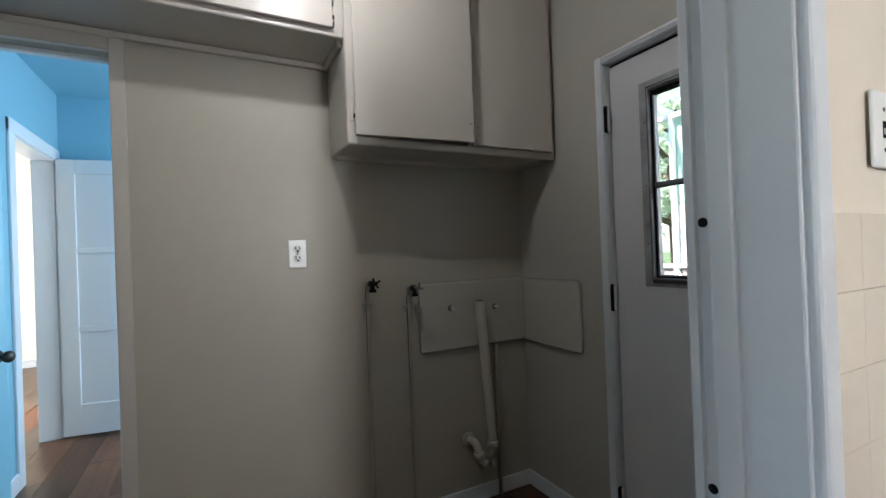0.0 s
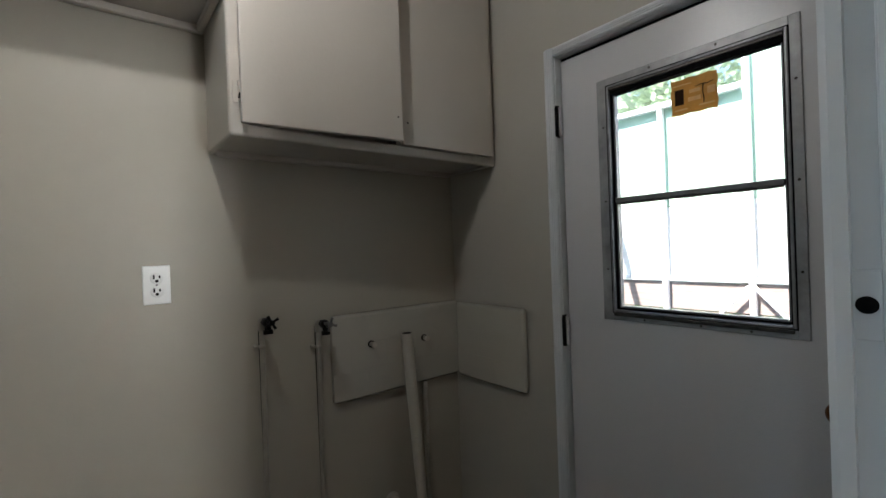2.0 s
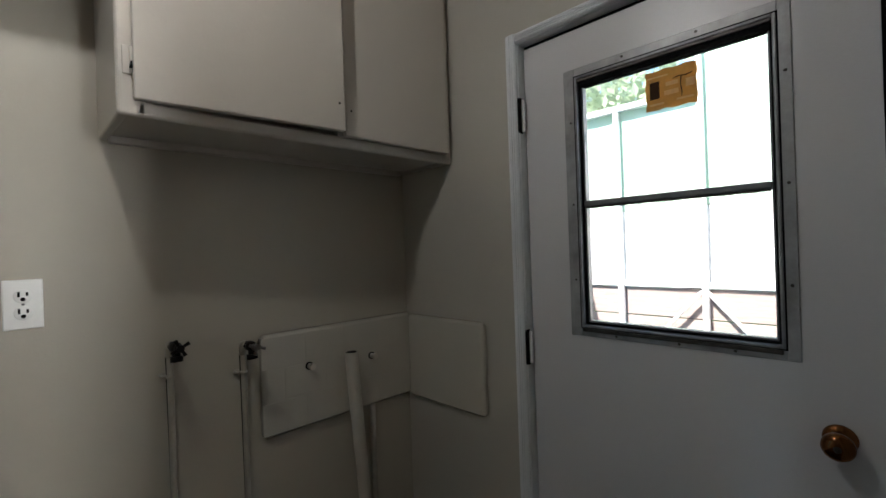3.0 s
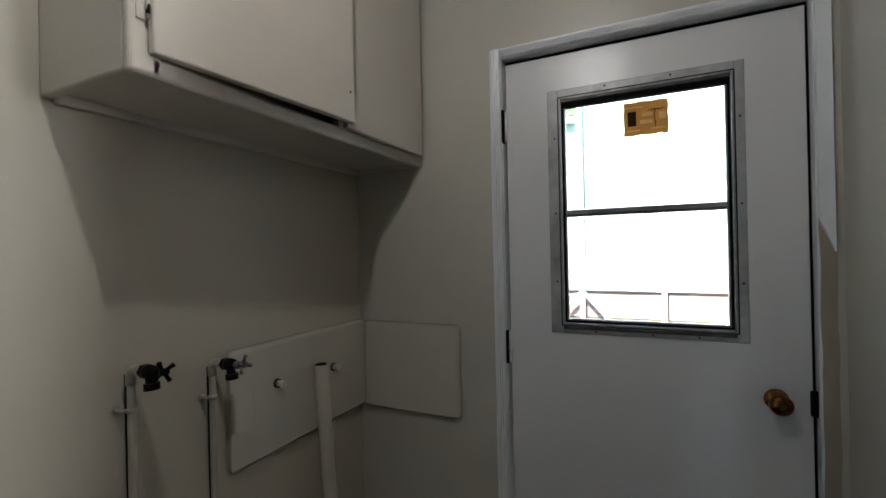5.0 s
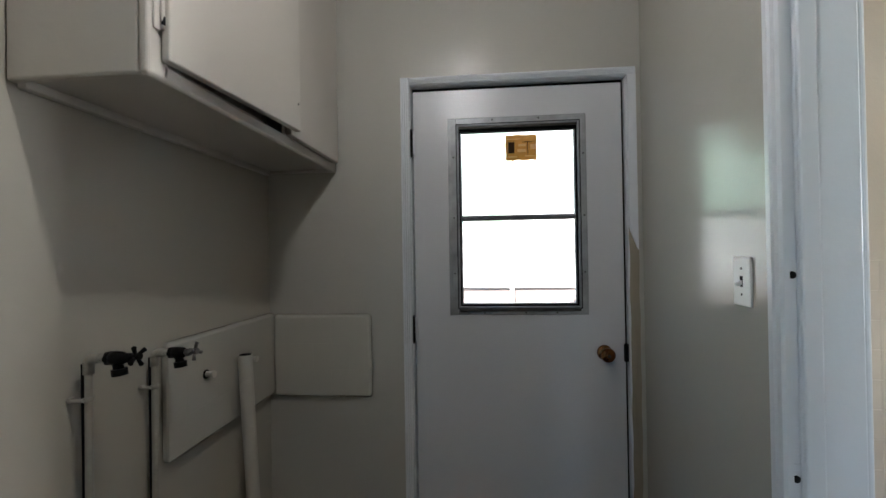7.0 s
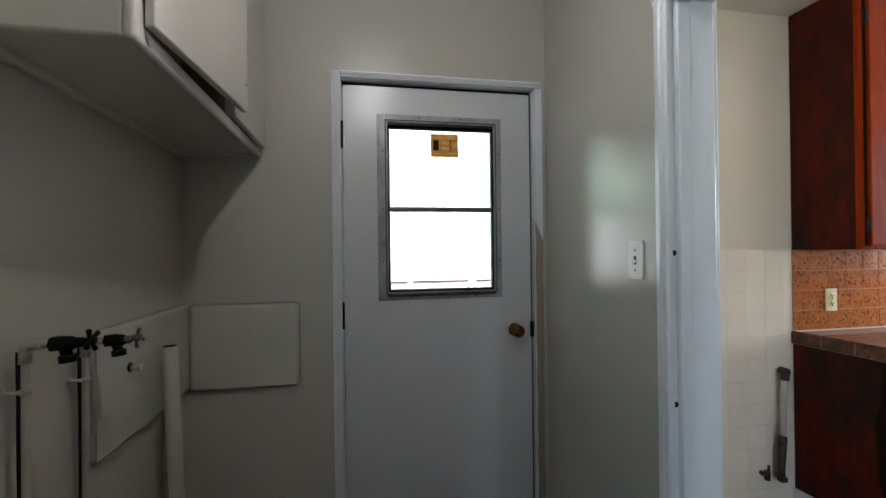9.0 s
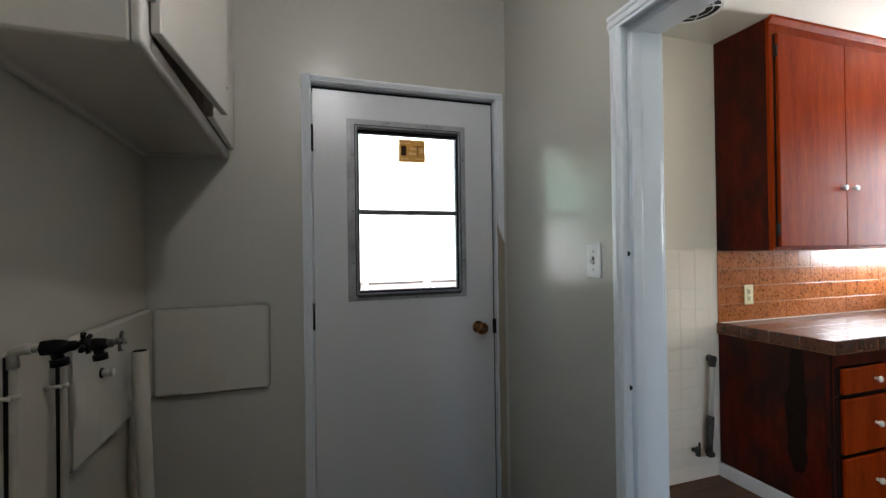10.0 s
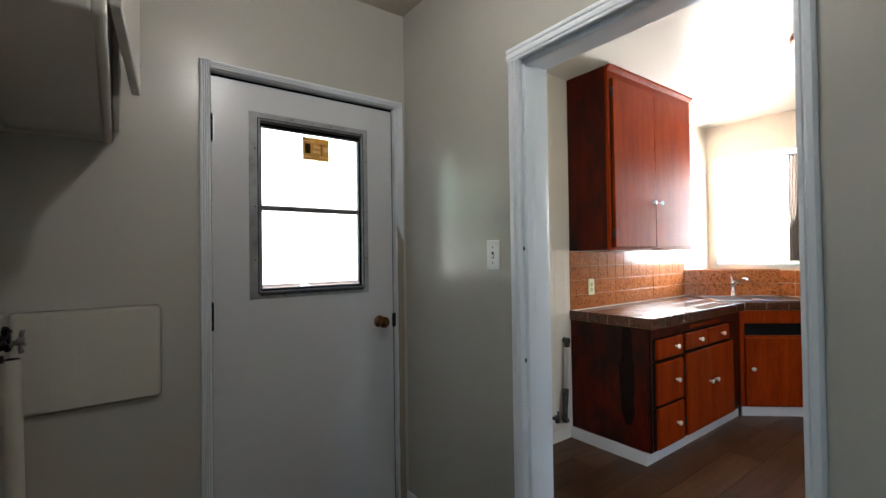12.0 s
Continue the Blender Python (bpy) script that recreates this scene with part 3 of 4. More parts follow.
for yy, zz, w, hh in ((0.030, 0.034, 0.050, 0.004), (0.034, -0.036, 0.036, 0.005), (-0.004, 0.010, 0.030, 0.010), (-0.002, -0.012, 0.034, 0.012), (-0.046, 0.002, 0.020, 0.020), (-0.034, -0.034, 0.040, 0.005)):
    part("print_bar", boxes((-0.0030, -0.0026, yy - w / 2, yy + w / 2, zz - hh / 2, zz + hh / 2)), TAPEL, sticker)
part("print_stroke", tube([(-0.003, -0.026, 0.022), (-0.003, -0.024, 0.002), (-0.003, -0.027, -0.018), (-0.003, -0.026, -0.030)], [0.0018, 0.0012, 0.0016, 0.0008], 6), TAPED, sticker, "worn dark print")
part("print_stroke", tube([(-0.003, -0.052, 0.024), (-0.003, -0.036, 0.021), (-0.003, -0.020, 0.023), (-0.003, -0.006, 0.020)], [0.0007, 0.0016, 0.0014, 0.0008], 6), TAPED, sticker, "worn dark print")

KX, KY, KZ = 0.0, 0.597 - D1, 0.930
knob = part("door_knob", lathe([(0.010, 0.006), (0.0105, 0.024), (0.0165, 0.029), (0.0235, 0.037), (0.0270, 0.046), (0.0272, 0.053), (0.0245, 0.060), (0.017, 0.065), (0.009, 0.0665), (0, 0.0665)], 32, pose(KX, KY, KZ, 0, -90, 0)), BRASS, door, "worn brass knob")
part("rosette", lathe([(0.029, 0), (0.029, 0.002), (0.025, 0.007), (0.013, 0.010)], 28, pose(KX, KY, KZ, 0, -90, 0)), BRASS, knob)
part("lock_button", lathe([(0.007, 0.064), (0.006, 0.070), (0, 0.070)], 14, pose(KX, KY, KZ, 0, -90, 0)), DARKMETAL, knob, "dark lock button")
lp = thing("latch_plate", "dark worn strike plate in the door frame", "strike plate", (DX, D0 + 0.004, 0.930))
part("plate", rbox(-0.012, 0.0005, -0.009, 0.010, -0.034, 0.034, 0.004), BRONZE, lp)


def hinge(z):
    hx, hy = XE + 0.008 - DX, 0.002
    h = part("hinge", rbox(hx - 0.002, hx + 0.006, hy - 0.014, hy + 0.002, z - 0.05, z + 0.05, 0.001, 1), TRIM, door, "painted butt hinge with a dark worn pin")
    # Black plate outlines the hinge, its shadow gap put into the shape.
    part("leaf_gap", rbox(hx - 0.004, hx + 0.004, hy - 0.004, hy + 0.0035, z - 0.056, z + 0.056, 0.001, 1), BLACK, h, "black plate that stands in for shade round the hinge")
    for k in range(5):
        part("knuckle", tube([(hx - 0.010, hy - 0.001, z - 0.05 + k * 0.02), (hx - 0.010, hy - 0.001, z - 0.0315 + k * 0.02)], 0.0065, 10), BRONZE, h)
    part("pin", tube([(hx - 0.010, hy - 0.001, z - 0.054), (hx - 0.010, hy - 0.001, z + 0.055)], 0.0050, 10), BRONZE, h, "dark hinge pin")


for zz in (1.757, 1.022, 0.19):
    hinge(zz)

# ---- laundry: wall cabinets ----
CF = 1.640                       # front of the cabinet frames
CX0, CZ0, CLZ = 0.455, 1.652, 2.042
cab = thing("wall_cabinet", "off-white painted wall cabinet with two slab doors, one ajar", "wall cabinet", (CX0, YN, CZ0))
cx1, cy0, cz1 = XE - CX0 - 0.002, CF - YN, HL - CZ0 - 0.002
side = rbox(0, 0.02, cy0 + 0.02, -0.002, 0, cz1, 0.006, 3)
part("side_panel", side, CABW, cab)
part("side_panel", rbox(cx1 - 0.02, cx1, cy0 + 0.02, -0.002, 0, cz1, 0.003), CABW, cab)
part("bottom_panel", rbox(0.02, cx1 - 0.02, cy0 + 0.02, -0.002, 0.010, 0.026, 0.002), CABW, cab)
part("back_panel", boxes((0.02, cx1 - 0.02, -0.008, -0.003, 0.03, cz1)), CABW, cab)
fr = joined(rbox(-0.002, 0.055, cy0, cy0 + 0.021, -0.002, cz1, 0.009, 4), rbox(cx1 - 0.05, cx1, cy0, cy0 + 0.021, -0.002, cz1, 0.004, 2),
            rbox(0.03, cx1 - 0.03, cy0, cy0 + 0.021, -0.002, 0.034, 0.009, 4), rbox(0.522, 0.565, cy0, cy0 + 0.021, 0.03, cz1, 0.003))
part("face_frame", fr, CABW, cab)
part("wall_cleat", rbox(0.02, cx1 - 0.02, -0.022, -0.002, -0.008, 0.012, 0.004), CABW, cab)


def slab(name, parent, at, w, h, swing, hinge_left=True):
    d = part(name, rbox(0 if hinge_left else -w, w if hinge_left else 0, -0.019, 0, 0, h, 0.004, 3), CABW, parent)
    d.matrix_local = pose(*at, 0, 0, swing)
    return d


d1 = slab("cabinet_door", cab, (0.027, cy0 - 0.002, 0.030), 0.488, cz1 - 0.07, -5.0)
d2 = slab("cabinet_door", cab, (cx1 - 0.032, cy0 - 0.002, 0.030), 0.425, cz1 - 0.07, 0.0, False)
for d, w in ((d1, 0.470), (d2, -0.405)):
    part("screw_hole", lathe([(0, 0), (0.003, 0), (0.003, 0.001), (0, 0.001)], 10, pose(w, -0.0195, 0.075, 90, 0, 0)), SLOT, d, "dark empty pull hole")


def cab_hinge(parent, x, z):
    h = part("hinge", joined(rbox(x - 0.016, x - 0.001, cy0 - 0.004, cy0, z - 0.03, z + 0.03, 0.0015), tube([(x, cy0 - 0.008, z - 0.028), (x, cy0 - 0.008, z + 0.028)], 0.004, 10)), CABW, parent, "painted-over butt hinge")
    part("pin_chip", tube([(x, cy0 - 0.0085, z - 0.020), (x + 0.001, cy0 - 0.0085, z - 0.004)], 0.0044, 8), BRONZE, h)


cab_hinge(cab, 0.025, 0.115)
cab_hinge(cab, 0.025, 0.62)
cab_hinge(cab, cx1 - 0.030, 0.42 + 0.12)
cab_hinge(cab, cx1 - 0.030, 0.09)

cabl = thing("high_wall_cabinet", "off-white painted high cabinet above the doorway", "wall cabinet", (XW, YN, CLZ))
lx, lz1 = CX0 - XW - 0.003, HL - CLZ - 0.002
part("bottom_panel", rbox(0, lx, cy0 + 0.02, -0.002, 0.004, 0.024, 0.002), CABW, cabl)
part("back_panel", boxes((0, lx, -0.008, -0.003, 0.024, lz1)), CABW, cabl)
part("face_frame", joined(rbox(0, lx, cy0, cy0 + 0.021, -0.002, 0.034, 0.008, 4), rbox(lx - 0.034, lx, cy0, cy0 + 0.0205, 0.02, lz1, 0.003), rbox(0, lx, cy0, cy0 + 0.0205, lz1 - 0.035, lz1, 0.003),
     *[rbox(x - 0.03, x + 0.03, cy0, cy0 + 0.0205, 0.02, lz1, 0.003) for x in (0.03, 0.62, 1.24)]), CABW, cabl)
part("wall_cleat", rbox(0, lx, -0.024, -0.002, -0.02, 0.003, 0.004), CABW, cabl)
part("side_cleat", rbox(lx - 0.02, lx, cy0 + 0.03, -0.026, -0.02, 0.003, 0.004), CABW, cabl)
for x0, w in ((0.05, 0.55), (0.65, 0.56), (1.27, 0.588)):
    part("cabinet_door", rbox(x0, x0 + w, cy0 - 0.021, cy0 - 0.002, 0.022, lz1 - 0.03, 0.004, 3), CABW, cabl)
cab_hinge(cabl, lx - 0.040, 0.075)

# ---- laundry: splash boards, pipes, valves ----
SP0, SP1 = 0.765, 1.092
splash = thing("tiled_splash", "painted-over tiled splash wrapping the corner", "splash tiles", (XE, YN, SP0))
part("north_panel", rbox(0.838 - XE, -0.0005, -0.024, 0, 0, SP1 - SP0, 0.017, 5), SPLASHP, splash)
part("east_panel", rbox(-0.024, 0, 1.500 - YN, -0.0245, -0.006, SP1 - SP0 - 0.006, 0.017, 5), SPLASHP, splash)
random.seed(11)
tile_a = mesh_of(rbox(-0.072, 0.072, -0.0006, 0.0006, -0.050, 0.050, 0.0006, 1), SPLASHP, "tile")
for row in range(3):
    for col in range(4):
        x = -0.562 + 0.148 * col + (0.074 if row % 2 else 0)
        if x > -0.07:
            continue
        o = new("tile", tile_a)
        o.parent, o.location = splash, (x + 0.02, -0.0237, 0.058 + row * 0.104)
    for col in range(3):
        y = -0.352 + 0.148 * col + (0.074 if row % 2 else 0)
        if y > -0.09:
            continue
        o = new("tile", tile_a)
        o.parent, o.location, o.rotation_euler = splash, (-0.0237, y + 0.012, 0.052 + row * 0.104), (0, 0, radians(90))


def stub(x, z):
    s = thing("pipe_stub", "short capped white supply stub in the splash panel", "pipe stub", (x, YN - 0.024, z), "supply stubs")
    part("stub", tube([(0, 0, 0), (0, -0.024, 0)], 0.009, 14), PVC, s)
    part("cap", tube([(0, -0.022, 0), (0, -0.030, 0)], [0.011, 0.010], 14), PVC, s)
    part("flange", tube([(0, 0, 0), (0, -0.004, 0)], 0.0135, 16), BRONZE, s, "dark flange ring")


stub(0.997, 0.966)
stub(1.250, 0.952)


def bibb(x, z, turn, stand, body_mat, label):
    """Riser pipe up the wall, elbow and a hose valve with a cross handle."""
    y = YN - stand
    p = thing("riser_pipe", "painted steel riser pipe clipped to the wall", "pipe", (x, y, 0), "washer supply pipes")
    part("riser", tube([(0.006, 0, 0.0), *bend((0, 0, 0.1), (0, 0, z), (0, -0.046, z), 6, 0.018)], 0.0080, 14), PIPEP, p)
    # Second dark tube behind the riser, put there as its shaded side.
    part("bare_back", tube([(0.003, 0.0075, 0.0), (-0.0035, 0.0065, z - 0.012)], 0.0060, 12), BRONZE, p, "dark tube standing in for the pipe's shaded side")
    part("elbow", tube(bend((0, 0, z - 0.034), (0, 0, z), (0, -0.030, z), 6, 0.016), 0.0108, 14), PIPEP, p)
    part("clip", joined(tube([(0, 0, z - 0.092), (0, 0, z - 0.082)], 0.0105, 12), rbox(-0.020, -0.006, stand - 0.012, stand - 0.002, z - 0.092, z - 0.080, 0.003), tube([(-0.006, 0.004, z - 0.086), (-0.020, stand - 0.004, z - 0.086)], 0.003, 8), tube([(-0.016, stand, z - 0.086), (-0.018, -0.004, z - 0.086)], 0.003, 8)), PIPEP, p, "pipe clip with a nail")
    v = thing("hose_valve", label, "valve", (x, y - 0.044, z), "washer valves")
    part("body", joined(tube([(0, 0, 0), (0, -0.008, 0), (0, -0.010, 0), (0, -0.020, 0), (0, -0.034, 0), (0, -0.044, 0)], [0.011, 0.0115, 0.0145, 0.0150, 0.0135, 0.009], 16), lathe([(0.0150, -0.006), (0.0150, 0.006)], 6, pose(0, -0.006, 0, 90, 0, 0))), BRONZE, v)
    part("spout", joined(tube([(0, -0.022, -0.006), (0, -0.025, -0.020), (0, -0.027, -0.028)], [0.0105, 0.010, 0.0105], 14), tube([(0, -0.0265, -0.022), (0, -0.028, -0.036)], 0.0150, 16)), BRONZE, v)
    part("packing_nut", lathe([(0.0105, -0.005), (0.0105, 0.005), (0.007, 0.009)], 6, pose(0, -0.047, 0.001, 90, 0, 0)), body_mat, v)
    part("stem", tube([(0, -0.044, 0.0), (0, -0.058, 0.003), (0, -0.068, 0.004)], [0.007, 0.0055, 0.005], 12), body_mat, v)
    hd = joined(*[tube([(math.cos(a) * 0.004, 0, math.sin(a) * 0.004), (math.cos(a) * 0.016, -0.001, math.sin(a) * 0.016), (math.cos(a) * 0.023, -0.003, math.sin(a) * 0.023)], [0.0036, 0.0042, 0.0052], 10) for a in [turn + k * math.pi / 2 for k in range(4)]], tube([(0, 0.006, 0), (0, -0.008, 0)], 0.008, 12))
    hdl = part("cross_handle", hd, body_mat, v)
    hdl.location = (0, -0.066, 0.004)


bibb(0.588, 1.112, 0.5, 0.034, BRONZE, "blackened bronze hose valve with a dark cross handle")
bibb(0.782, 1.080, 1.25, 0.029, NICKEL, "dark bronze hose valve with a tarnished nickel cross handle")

drain = thing("drain_standpipe", "white PVC standpipe with a curved trap", "drain pipe", (1.15, 1.85, 0))
part("standpipe", tube([(-0.020, 0.0, 0.995), (-0.020, 0.0, 0.990), (0.016, -0.006, 0.44), (0.022, -0.008, 0.31)], [0.0225, 0.0225, 0.0215, 0.018], 22, False), PVC, drain)
part("inner_bore", tube([(-0.020, 0.0, 0.994), (-0.014, 0, 0.90)], 0.0195, 20), SLOT, drain, "black plug standing in for shade inside the pipe")
part("slip_nut", tube([(0.020, -0.008, 0.315), (0.0205, -0.008, 0.285)], 0.026, 12), PVC, drain, "white slip nut")
part("trap", tube([(0.020, -0.008, 0.30), (0.018, -0.006, 0.245), (0.006, 0.0, 0.212), (-0.018, 0.010, 0.205), (-0.036, 0.018, 0.232), (-0.044, 0.024, 0.280), (-0.054, 0.036, 0.308), (-0.066, 0.055, 0.316), (-0.070, 0.072, 0.318)], 0.0185, 18), PVC, drain)
part("trap_nut", tube([(-0.036, 0.020, 0.236), (-0.041, 0.022, 0.262)], 0.0245, 12), PVC, drain, "white slip nut")
part("wall_flange", tube([(-0.069, 0.060, 0.318), (-0.070, 0.074, 0.318)], [0.026, 0.033], 20), PVC, drain, "round white wall flange")


sup = thing("wall_pipe", "thin white painted pipe below the tiled splash", "pipe", (1.255, YN - 0.014, 0))
part("pipe", tube([(0, 0, 0), (0, 0, SP0 - 0.002)], 0.0105, 14), PIPEP, sup)


def duplex(name, label, m, mat, kind):
    """Cover plate that faces -y, with a duplex outlet or a toggle."""
    o = thing(name, label, "outlet" if kind == "outlet" else "light switch")
    o.matrix_world = m
    part("cover_plate", rbox(-0.035, 0.035, -0.006, 0, -0.057, 0.057, 0.003, 3), mat, o)
    if kind == "outlet":
        for dz in (0.0195, -0.0195):
            r = part("receptacle", lathe([(0.0165, 0), (0.0165, 0.0085), (0.015, 0.0092), (0, 0.0092)], 20, pose(0, 0, dz, 90, 0, 0)), mat, o)
            part("slot", boxes((-0.0092, -0.0050, -0.0098, -0.0088, dz - 0.002, dz + 0.0105), (0.0050, 0.0092, -0.0098, -0.0088, dz, dz + 0.0085)), SLOT, r)
            part("ground_hole", tube([(0, -0.0088, dz - 0.0075), (0, -0.0098, dz - 0.0075)], 0.0046, 10), SLOT, r)
        part("screw", lathe([(0.003, 0), (0.0025, 0.001), (0, 0.0012)], 8, pose(0, -0.0058, 0, 90, 0, 0)), ALU, o)
    else:
        part("toggle_slot", boxes((-0.0055, 0.0055, -0.0066, -0.0058, -0.0125, 0.0125)), SLOT, o)
        part("toggle", rbox(-0.004, 0.004, -0.020, -0.004, -0.004, 0.005, 0.0015, 1, pose(0, 0, 0, 25, 0, 0)), mat, o)
        for dz in (0.030, -0.030):
            part("screw", lathe([(0.0035, 0), (0.003, 0.001), (0, 0.0012)], 8, pose(0, -0.0058, dz, 90, 0, 0)), DARKMETAL, o)
    return o


duplex("wall_outlet", "white duplex outlet with a smooth cover plate", pose(0.306, YN, 1.250), PLATE, "outlet")
duplex("light_switch", "white toggle switch with a screwed cover plate", pose(0.806, YS, 1.246, 0, 0, 180), PLATE, "switch")
duplex("light_switch", "white toggle switch on the kitchen tile", pose(0.888, YK - 0.004, 1.395, 0, 0, 0), PLATE, "switch")
duplex("wall_outlet", "ivory outlet on the terracotta tile splash", pose(KE - 0.004, -1.098, 1.008, 0, 0, -90), IVORY, "outlet")

lamp = thing("ceiling_lamp", "bare bulb in a white ceiling lampholder, switched on", "ceiling lamp", (0.28, 1.18, HL))
part("lampholder", lathe([(0.062, 0), (0.062, -0.012), (0.046, -0.034), (0.030, -0.060), (0.026, -0.074), (0.026, -0.102)], 28), PLATE, lamp)
part("bulb", lathe([(0.011, -0.100), (0.013, -0.112), (0.018, -0.124), (0.0210, -0.140), (0.020, -0.152), (0.014, -0.162), (0, -0.166)], 28), LAMPGLOW, lamp, "lit frosted bulb")

# ---- blue room ----
structure("trim_blue_west", joined(rbox(BX, BX + 0.016, 3.30, 3.385, 0, 2.07, 0.004), rbox(BX, BX + 0.016, 4.128, 4.20, 0, 2.07, 0.004), rbox(BX, BX + 0.018, 3.30, 4.20, 1.995, 2.075, 0.004),
          rbox(BX - 0.125, BX + 0.002, 3.375, 3.39, 0, 2.0, 0.003), rbox(BX - 0.125, BX + 0.002, 4.115, 4.13, 0, 2.0, 0.003), rbox(BX - 0.125, BX + 0.002, 3.385, 4.12, 1.985, 2.0, 0.003)), TRIM, "white painted doorway casing in a blue wall", "trim")
pd = thing("door_panelled", "white three-panel interior door standing open", "door", kind="structure")
pd.matrix_world = pose(BX + 0.022, 4.128, 0.012, 0, 0, -9)
for nm, b in (("stile", (0, 0.11, 0, 1.985)), ("stile", (0.64, 0.75, 0, 1.985)), ("rail", (0.11, 0.64, 0, 0.22)), ("rail", (0.11, 0.64, 0.735, 0.785)), ("rail", (0.11, 0.64, 1.305, 1.345)), ("rail", (0.11, 0.64, 1.88, 1.985))):
    part(nm, rbox(b[0], b[1], -0.035, 0, b[2], b[3], 0.004), TRIM, pd)
for a, b in ((0.22, 0.735), (0.785, 1.305), (1.345, 1.88)):
    part("panel", rbox(0.105, 0.645, -0.023, -0.010, a - 0.005, b + 0.005, 0.002), TRIM, pd)
bd = thing("door_blue_room", "pale door of the blue room swung wide open", "door", kind="structure")
bd.matrix_world = pose(LD0 - 0.004, YN + 0.13, 0.012, 0, 0, 67)
part("door_leaf", rbox(0, 0.74, 0, 0.035, 0, 1.955, 0.003), BLUE, bd)
part("knob", lathe([(0.03, 0), (0.03, 0.004), (0.012, 0.008), (0.011, 0.03), (0.024, 0.038), (0.027, 0.05), (0.02, 0.062), (0, 0.065)], 22, pose(0.69, 0, 0.83, 90, 0, 0)), DARKMETAL, bd, "dark metal knob")

# ---- kitchen ----
kc = thing("kitchen_wall_cabinet", "red-stained wooden kitchen wall cabinet with two doors", "wall cabinet", (KE, -0.865, 1.265))
KD, KL, KH = 0.315, 1.095, HK - 1.265 - 0.002
part("side_panel", rbox(-KD + 0.02, -0.002, -0.02, 0, 0, KH, 0.002), REDSIDE, kc, "dark blotched cabinet side")
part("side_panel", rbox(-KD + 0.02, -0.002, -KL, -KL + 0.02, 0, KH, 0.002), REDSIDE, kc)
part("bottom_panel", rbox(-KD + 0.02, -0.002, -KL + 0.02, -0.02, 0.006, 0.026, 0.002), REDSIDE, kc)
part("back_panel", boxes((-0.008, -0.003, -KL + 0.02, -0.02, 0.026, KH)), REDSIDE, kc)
part("face_frame", joined(rbox(-KD, -KD + 0.02, -0.045, 0.001, 0, KH, 0.003), rbox(-KD, -KD + 0.02, -KL - 0.001, -KL + 0.04, 0, KH, 0.003), rbox(-KD, -KD + 0.02, -KL + 0.04, -0.045, 0, 0.03, 0.003), rbox(-KD, -KD + 0.02, -KL + 0.04, -0.045, KH - 0.085, KH, 0.003)), REDWOOD, kc)
part("crown_strip", prism([(-KD - 0.022, KH), (-KD - 0.020, KH - 0.012), (-KD - 0.004, KH - 0.03), (-KD + 0.001, KH - 0.034), (-KD + 0.001, KH)], -KL - 0.012, 0.006, "y"), REDWOOD, kc, "dark crown strip")
# Black strips put the shade of the door gaps into the frame.
part("soiled_edge", rbox(-KD - 0.0035, -KD + 0.002, -0.0335, -0.022, 0.018, KH - 0.085, 0.001, 1), STAIN_SHADE, kc, "black strip that stands in for the frame's gap shade")
part("soiled_edge", rbox(-KD - 0.0035, -KD + 0.002, -1.030, -0.034, KH - 0.085, KH - 0.079, 0.001, 1), STAIN_SHADE, kc, "black strip that stands in for the frame's gap shade")


def kknob(parent, x, y, z, rz=0):
    part("knob", lathe([(0.008, 0), (0.0075, 0.010), (0.013, 0.015), (0.0155, 0.022), (0.012, 0.028), (0, 0.030)], 16, pose(x, y, z, 0, 0, rz) @ pose(0, 0, 0, 0, -90, 0)), KNOBW, parent, "white ceramic knob")


def kdoor(parent, x, y0, y1, z0, z1, ky, kz, name="cabinet_door"):
    d = part(name, rbox(x - 0.018, x, min(y0, y1), max(y0, y1), z0, z1, 0.005, 3), REDWOOD, parent)
    kknob(d, x - 0.018, ky, kz)
    return d


kdoor(kc, -KD - 0.001, -0.034, -0.527, 0.018, KH - 0.085, -0.485, 0.325)
kdoor(kc, -KD - 0.001, -0.530, -1.030, 0.018, KH - 0.085, -0.575, 0.325)
for zz in (0.105, KH - 0.17):
    for yy in (-0.031, -1.034):
        part("hinge", joined(rbox(-KD - 0.006, -KD, yy - 0.006, yy + 0.006, zz - 0.035, zz + 0.035, 0.001), tube([(-KD - 0.012, yy, zz - 0.03), (-KD - 0.012, yy, zz + 0.03)], 0.005, 8)), DARKMETAL, kc, "dark hinge")

CFX = 0.918                      # front of the base cabinets
kb = thing("kitchen_base_cabinet", "worn red-stained base cabinet with drawers and doors", "base cabinet", (0, 0, 0))
part("side_panel", rbox(CFX + 0.02, KE - 0.003, -0.885, -0.865, 0.075, 0.796, 0.002), REDSIDE, kb, "dark red cabinet side with black blotches")
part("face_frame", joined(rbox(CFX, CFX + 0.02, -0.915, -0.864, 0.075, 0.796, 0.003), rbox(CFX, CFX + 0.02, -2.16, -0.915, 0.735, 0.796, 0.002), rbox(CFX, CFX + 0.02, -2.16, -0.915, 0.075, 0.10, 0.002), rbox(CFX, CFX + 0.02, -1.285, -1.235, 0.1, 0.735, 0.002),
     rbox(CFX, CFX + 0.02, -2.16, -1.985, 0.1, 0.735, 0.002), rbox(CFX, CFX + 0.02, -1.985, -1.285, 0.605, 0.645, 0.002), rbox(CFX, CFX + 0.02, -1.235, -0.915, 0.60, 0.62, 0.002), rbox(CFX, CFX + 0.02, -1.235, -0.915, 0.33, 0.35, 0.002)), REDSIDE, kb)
stain = []
